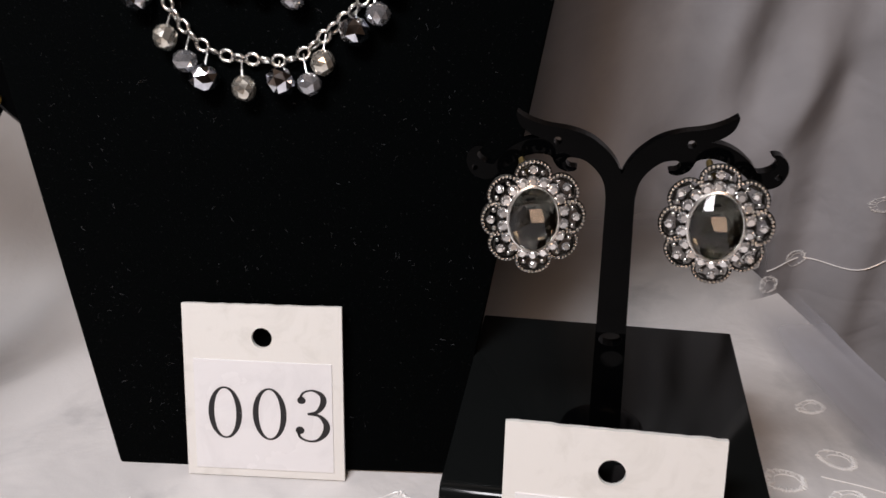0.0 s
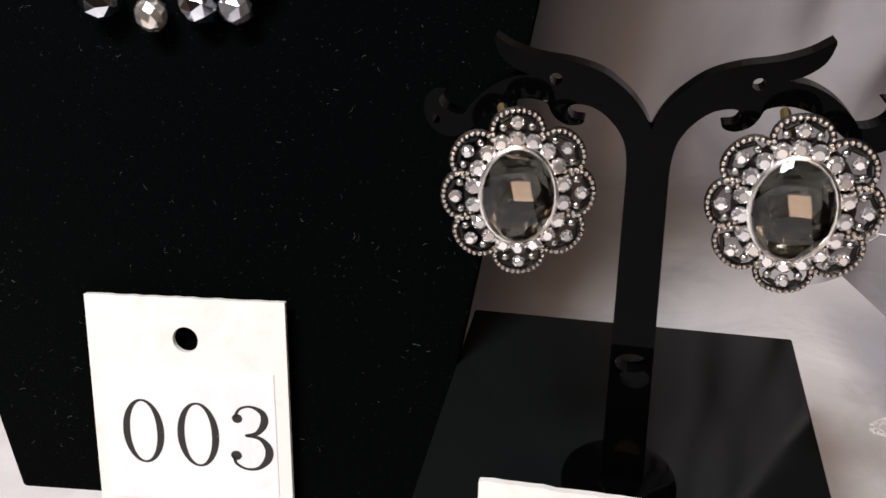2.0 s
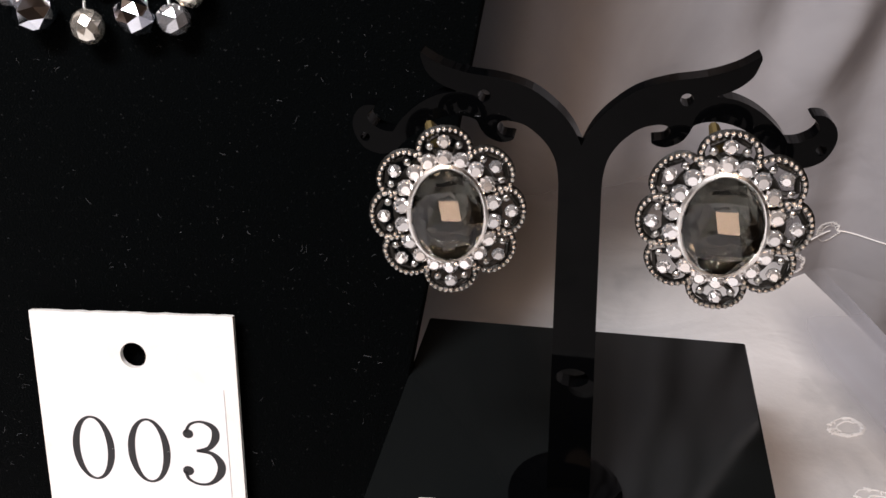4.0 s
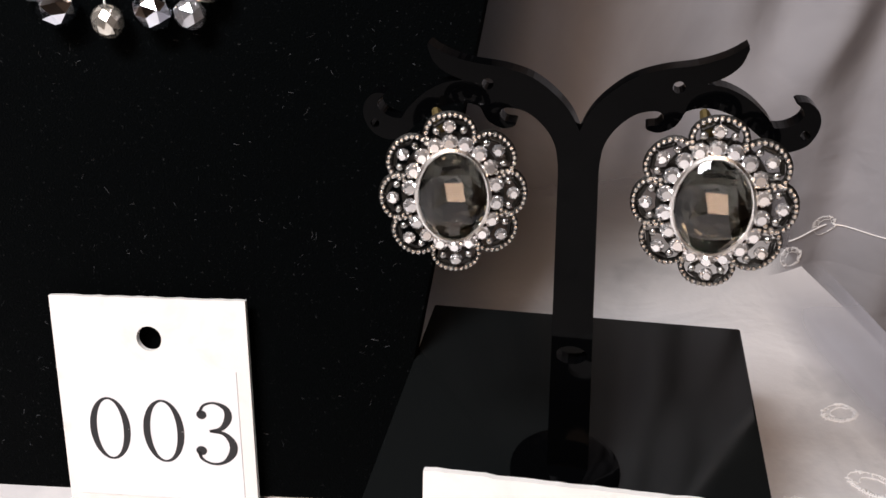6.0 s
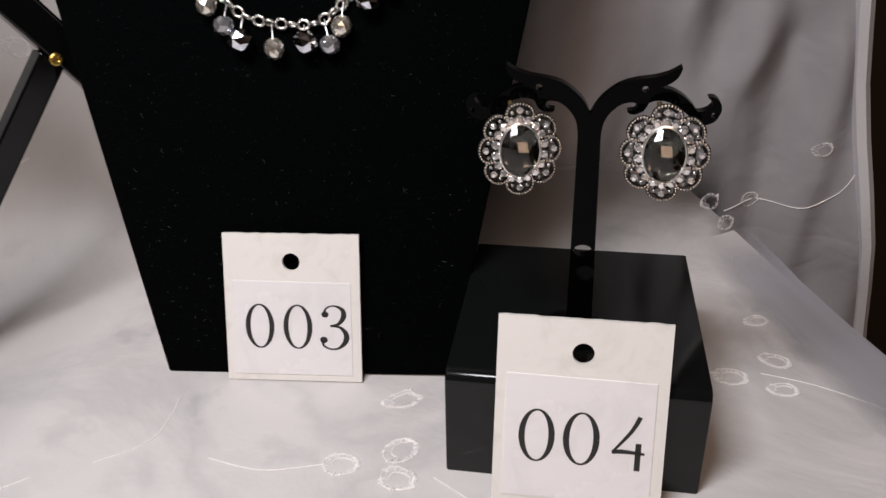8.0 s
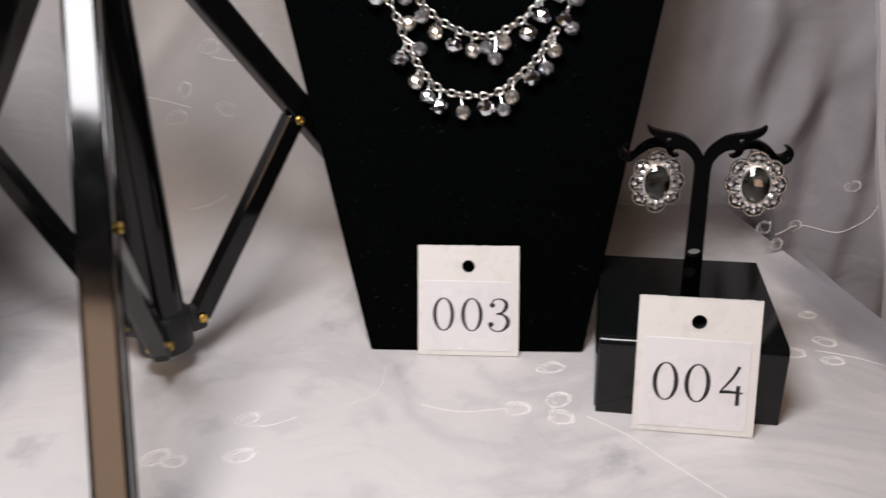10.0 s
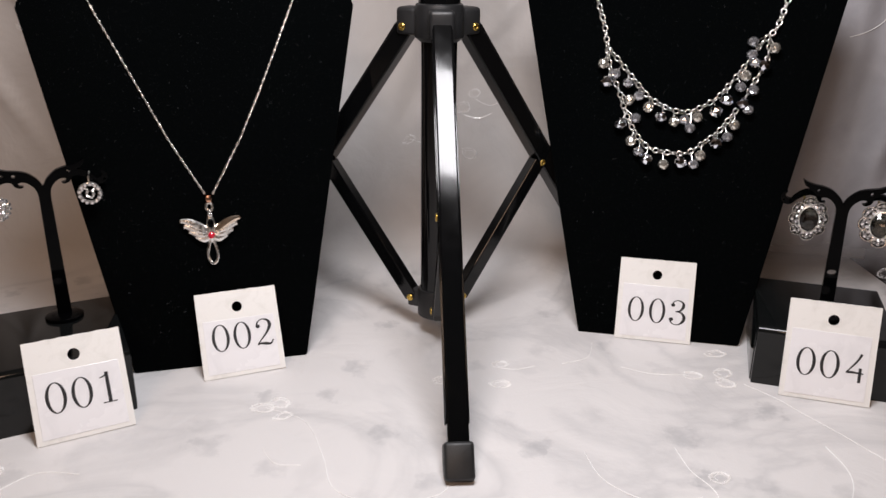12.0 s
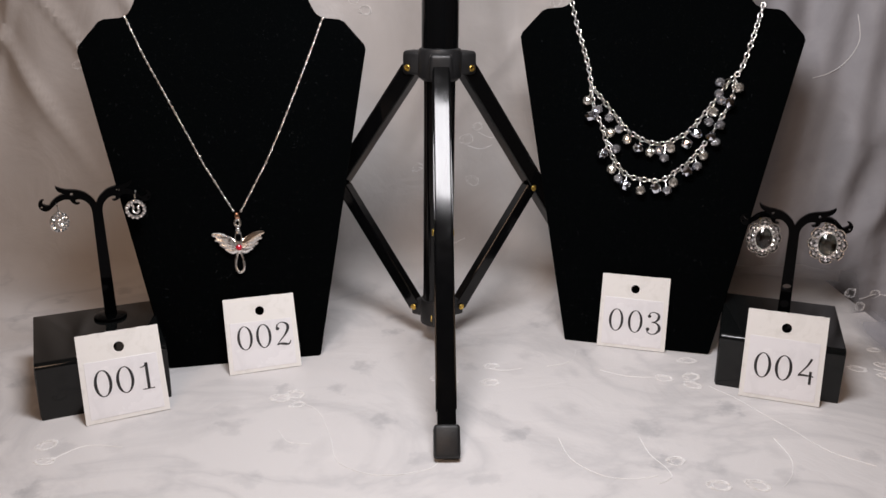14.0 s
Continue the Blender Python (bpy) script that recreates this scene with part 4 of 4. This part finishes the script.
# ---- crystal hoop earrings ----
def hoop_earring(m, label):
    ob = thing("hoop_earring", m, label, "earring", "crystal hoop earrings")
    pts = [(4.5 * MM * math.cos(a), 0, 4.5 * MM * math.sin(a)) for a in (2 * math.pi * k / 30 for k in range(30))]
    part("hoop", Shape().tube(pts, 0.9 * MM, 8, loop=True), SILVER, ob, smooth=True)
    stone = shared("rhinestone", cut_stone(1.15 * MM, 8, 1.0 * MM, 0.55), STONE)
    for k in range(13):
        a = 2 * math.pi * k / 13
        part("rhinestone", None, None, ob, m=pose(4.5 * MM * math.cos(a), -0.9 * MM, 4.5 * MM * math.sin(a), 0, 20 * k, 0), data=stone)
    # a scroll of small crystals curls inside the hoop
    curl = spline([(-3.6, -0.6, 1.6), (-2.2, -0.9, 2.9), (-0.9, -1.0, 1.6), (-1.4, -1.0, -0.6), (0.2, -1.0, -1.9), (1.7, -1.0, -0.6), (1.2, -1.0, 1.2), (2.4, -0.9, 2.4)], 4)
    part("scroll", Shape().tube([(x * MM, y * MM, z * MM) for x, y, z in curl], 0.55 * MM, 6), SILVER, ob, smooth=True)
    small = shared("rhinestone", cut_stone(0.8 * MM, 7, 0.7 * MM, 0.5), STONE)
    for k, (x, y, z) in enumerate(curl[1::4]):
        part("rhinestone", None, None, ob, m=pose(x * MM, (y - 0.6) * MM, z * MM, 8 * math.sin(3 * k), 25 * k, 8 * math.cos(k)), data=small)
    hook = Shape().tube([(0, 0, 5 * MM), (0, 1.0 * MM, 8 * MM), (0.3 * MM, 3 * MM, 9.5 * MM), (0.3 * MM, 4.6 * MM, 7.5 * MM)], 0.4 * MM, 6)
    part("ear_wire", hook, SILVER, ob, smooth=True)
    return ob


hoop_earring(STAND_L @ pose(19.0 * MM, -4 * MM, 61.5 * MM, 0, 0, -12), "small silver hoop earring set with clear crystals")
hoop_earring(STAND_L @ pose(-19.5 * MM, -4 * MM, 58.6 * MM, 0, 8, 38), "small silver hoop earring set with clear crystals, turned aside")


# ---- numbered tags ----
def ribbon(pts):
    """A flat stroke through (x, z, width) points, mm."""
    s = Shape()
    n = len(pts)
    vs = []
    for i, (x, z, w) in enumerate(pts):
        ax, az, _ = pts[max(i - 1, 0)]
        bx, bz, _ = pts[min(i + 1, n - 1)]
        d = math.hypot(bx - ax, bz - az) or 1.0
        nx, nz = -(bz - az) / d * w / 2, (bx - ax) / d * w / 2
        vs += [((x + nx) * MM, 0, (z + nz) * MM), ((x - nx) * MM, 0, (z - nz) * MM)]
    return s.add(vs, [(2 * i, 2 * i + 1, 2 * i + 3, 2 * i + 2) for i in range(n - 1)])


def dot(s, x, z, r):
    return s.add([((x + r * math.cos(2 * math.pi * k / 16)) * MM, 0, (z + r * math.sin(2 * math.pi * k / 16)) * MM) for k in range(16)], [tuple(range(16))])


def numeral(char):
    """A high-contrast serif numeral, 13.6 mm tall, from x = 0."""
    if char == "0":
        pts = []
        for k in range(41):
            a = 2 * math.pi * k / 40
            pts.append((4.1 + 3.55 * math.cos(a), 6.8 + 6.55 * math.sin(a), 0.45 + 1.05 * abs(math.cos(a)) ** 1.6))
        return ribbon(pts)
    if char == "1":
        s = ribbon([(4.4, 0.2, 1.5), (4.4, 13.6, 1.5)])
        one = ribbon([(1.4, 0.25, 0.5), (7.2, 0.25, 0.5)])
        two = ribbon(spline([(4.6, 13.2, 0.5), (3.2, 11.9, 0.6), (1.4, 11.4, 0.5)], 5))
        return s.add(one.v, one.f).add(two.v, two.f)
    if char == "2":
        s = ribbon(spline([(1.1, 10.2, 0.9), (1.6, 12.2, 0.6), (3.8, 13.4, 0.5), (6.2, 12.2, 1.2), (6.7, 9.8, 1.5), (5.2, 6.6, 1.0), (2.6, 3.4, 0.6), (0.7, 0.9, 0.5), (2.2, 1.3, 1.0), (4.4, 0.9, 1.4), (6.4, 0.7, 0.9), (7.6, 2.6, 0.5)], 6))
        return dot(s, 1.5, 10.0, 0.95)
    if char == "3":
        s = ribbon(spline([(1.3, 11.0, 0.6), (2.2, 12.8, 0.5), (4.2, 13.4, 0.5), (6.2, 12.3, 1.1), (6.5, 10.2, 1.4), (5.2, 8.0, 0.9), (3.0, 7.3, 0.5)], 6))
        low = ribbon(spline([(3.0, 7.3, 0.5), (5.6, 6.9, 0.8), (7.1, 4.9, 1.4), (6.9, 2.6, 1.4), (5.2, 0.6, 0.7), (3.0, 0.25, 0.5), (1.2, 1.3, 0.6), (0.9, 2.9, 0.7)], 6))
        s.add(low.v, low.f)
        dot(s, 1.7, 10.8, 0.95)
        return dot(s, 1.25, 3.0, 1.0)
    s = ribbon([(6.4, -0.2, 1.3), (6.4, 6.8, 1.3)])
    for pts in ([(6.4, 13.5, 1.1), (4.6, 9.6, 0.9), (0.8, 4.3, 0.55)], [(0.6, 4.2, 1.0), (3.2, 4.5, 1.1), (7.9, 4.2, 0.6)]):
        r = ribbon(spline(pts, 5))
        s.add(r.v, r.f)
    return s


def number_tag(corner, turn, lean, h, down, text, label):
    """A punched card that leans back from its lower left corner."""
    ob = thing("number_tag", pose(corner[0], corner[1], 0.0003, 0, 0, turn) @ pose(0, 0, 0, -lean), label, "number tag", "numbered tags")
    w = 40.2
    rng = random.Random(text)
    outer = [(0, 0), (w, 0.2), (w - 0.2, h)]
    outer += [(w - 0.2 - (w - 0.5) * k / 24, h + rng.uniform(-0.14, 0.12)) for k in range(1, 24)] + [(0.2, h - 0.1)]
    hole = [(w / 2 + 2.55 * math.cos(2 * math.pi * k / 28), h - 8.3 + 2.55 * math.sin(2 * math.pi * k / 28)) for k in range(28)]
    mm = lambda ring: [(x * MM, z * MM) for x, z in ring]
    part("card", plate(mm(outer), [mm(hole)], 1.1 * MM), CARD, ob, m=pose(0, 0, 0))
    sheet = plate(mm([(2.4, 2.0), (w - 2.6, 2.1), (w - 2.8, h - 14.3), (2.6, h - 14.0)]), [], 0.32 * MM, 0.12 * MM)
    part("label_sticker", sheet, STICKER, ob, "glossy white sticker", m=pose(0, -0.25 * MM, 0))
    for k, char in enumerate(text):
        wide = {"0": 1.0, "1": 1.0, "4": 1.04}.get(char, 1.13)
        set_in = 6.4 if text == "004" and char == "4" else 6.2
        part("numeral", numeral(char), INK, ob, m=pose((set_in + (10.8 if text == "003" else 10.5) * k + (0.5 if text == "003" and k == 1 else 0.0)) * MM, -0.29 * MM, (h - down - 6.8) * MM) @ Matrix.Diagonal((wide, 1, 1, 1)))
    return ob


number_tag((-0.0591, 0.1868), -1.2, 15.5, 44.6, 27.7, "003", "white card tag printed 003, leaning on a bust")
number_tag((0.0192, 0.1406), -5.7, 14.6, 47.6, 29.4, "004", "white card tag printed 004, leaning on a riser")
number_tag((-0.2556, 0.0926), 33.0, 26.5, 42.6, 23.0, "002", "white card tag printed 002, leaning on a bust")
number_tag((-0.2981, 0.0245), 39.8, 26.0, 44.6, 25.5, "001", "white card tag printed 001, leaning on a riser")


# ---- tripod ----
def tripod():
    ob = thing("tripod", pose(-0.1562, 0.1736, 0), "black metal tripod light stand with brass rivets and rubber feet", "tripod")
    pole = Shape().lathe([(0.0090, 0.013), (0.0090, 0.165)], 32)
    part("lower_pole", pole, TUBE, ob, smooth=True)
    part("upper_pole", Shape().lathe([(0.0104, 0.172), (0.0104, 0.62)], 32), TUBE, ob, smooth=True)
    part("top_collar", Shape().lathe([(0.0098, 0.158), (0.0122, 0.160), (0.0122, 0.1735), (0.0116, 0.1755), (0.0106, 0.176)], 32), PLASTIC, ob, smooth=True)
    part("lower_collar", Shape().lathe([(0.0090, 0.0105), (0.0106, 0.0115), (0.0106, 0.0255), (0.0100, 0.0265), (0.0091, 0.0268)], 32), PLASTIC, ob, smooth=True)
    top, foot = Vector((0.0165, 0, 0.1655)), Vector((0.1365, 0, 0.0005))
    joint = Vector((0.0670, 0, 0.0885))
    low = Vector((0.0148, 0, 0.0190))
    along = (foot - top).normalized()

    def bar(a, b, wide, deep, edge):
        d = b - a
        turn = d.to_track_quat("Z", "Y").to_matrix().to_4x4()
        return Shape().box(wide, deep, d.length, Matrix.Translation(a) @ turn, edge)

    def rivet(name, at, parent, spin, out):
        s = Shape().lathe([(0.0019, 0), (0.0019, 0.0003), (0.0015, 0.0007), (0.0008, 0.0007), (0.0006, 0.0004)], 14)
        for side in (-1, 1):
            part(name, s, BRASS, parent, "brass rivet", smooth=True, m=spin @ Matrix.Translation((at.x, side * out, at.z)) @ pose(0, 0, 0, -90 * side))

    for angle in (-74.3, 45.6, 165.6):
        spin = pose(0, 0, 0, 0, 0, angle)
        part("hinge_lug", Shape().box(0.0135, 0.0125, 0.0135, pose(0.0145, 0, 0.1605), 0.0022), PLASTIC, ob, smooth=True, m=spin)
        part("hinge_lug", Shape().box(0.0090, 0.0060, 0.0105, pose(0.0125, 0, 0.0135), 0.0012), PLASTIC, ob, smooth=True, m=spin)
        leg = part("leg", bar(top - along * 0.002, foot - along * 0.0015, 0.0090, 0.0100, 0.0008), TUBE, ob, m=spin)
        frame_m = Matrix.Translation(top) @ along.to_track_quat("Z", "Y").to_matrix().to_4x4()
        for edge_y in (-0.0043, 0.0043):
            for face in (-1, 1):
                part("ridge", Shape().box(0.0007, 0.0009, 0.180, frame_m @ pose(face * 0.00455, edge_y, 0.003), 0.0002), TUBE, leg, smooth=True)
        shoe = Shape().box(0.0124, 0.0128, 0.0155, Matrix.Translation(foot - along * 0.0140) @ along.to_track_quat("Z", "Y").to_matrix().to_4x4(), 0.0016)
        part("rubber_foot", shoe, PLASTIC, leg, "matt black rubber foot", smooth=True)
        # the brace is a channel on either side of the leg, seen as one strap
        part("brace", bar(low, joint, 0.0066, 0.0078, 0.0006), TUBE, ob, m=spin)
        if angle > 0:
            rivet("rivet", top + Vector((0.001, 0, -0.001)), ob, spin, 0.0064)
        rivet("rivet", joint, ob, spin, 0.0050)
        rivet("rivet", low, ob, spin, 0.0040)
    return ob


tripod()
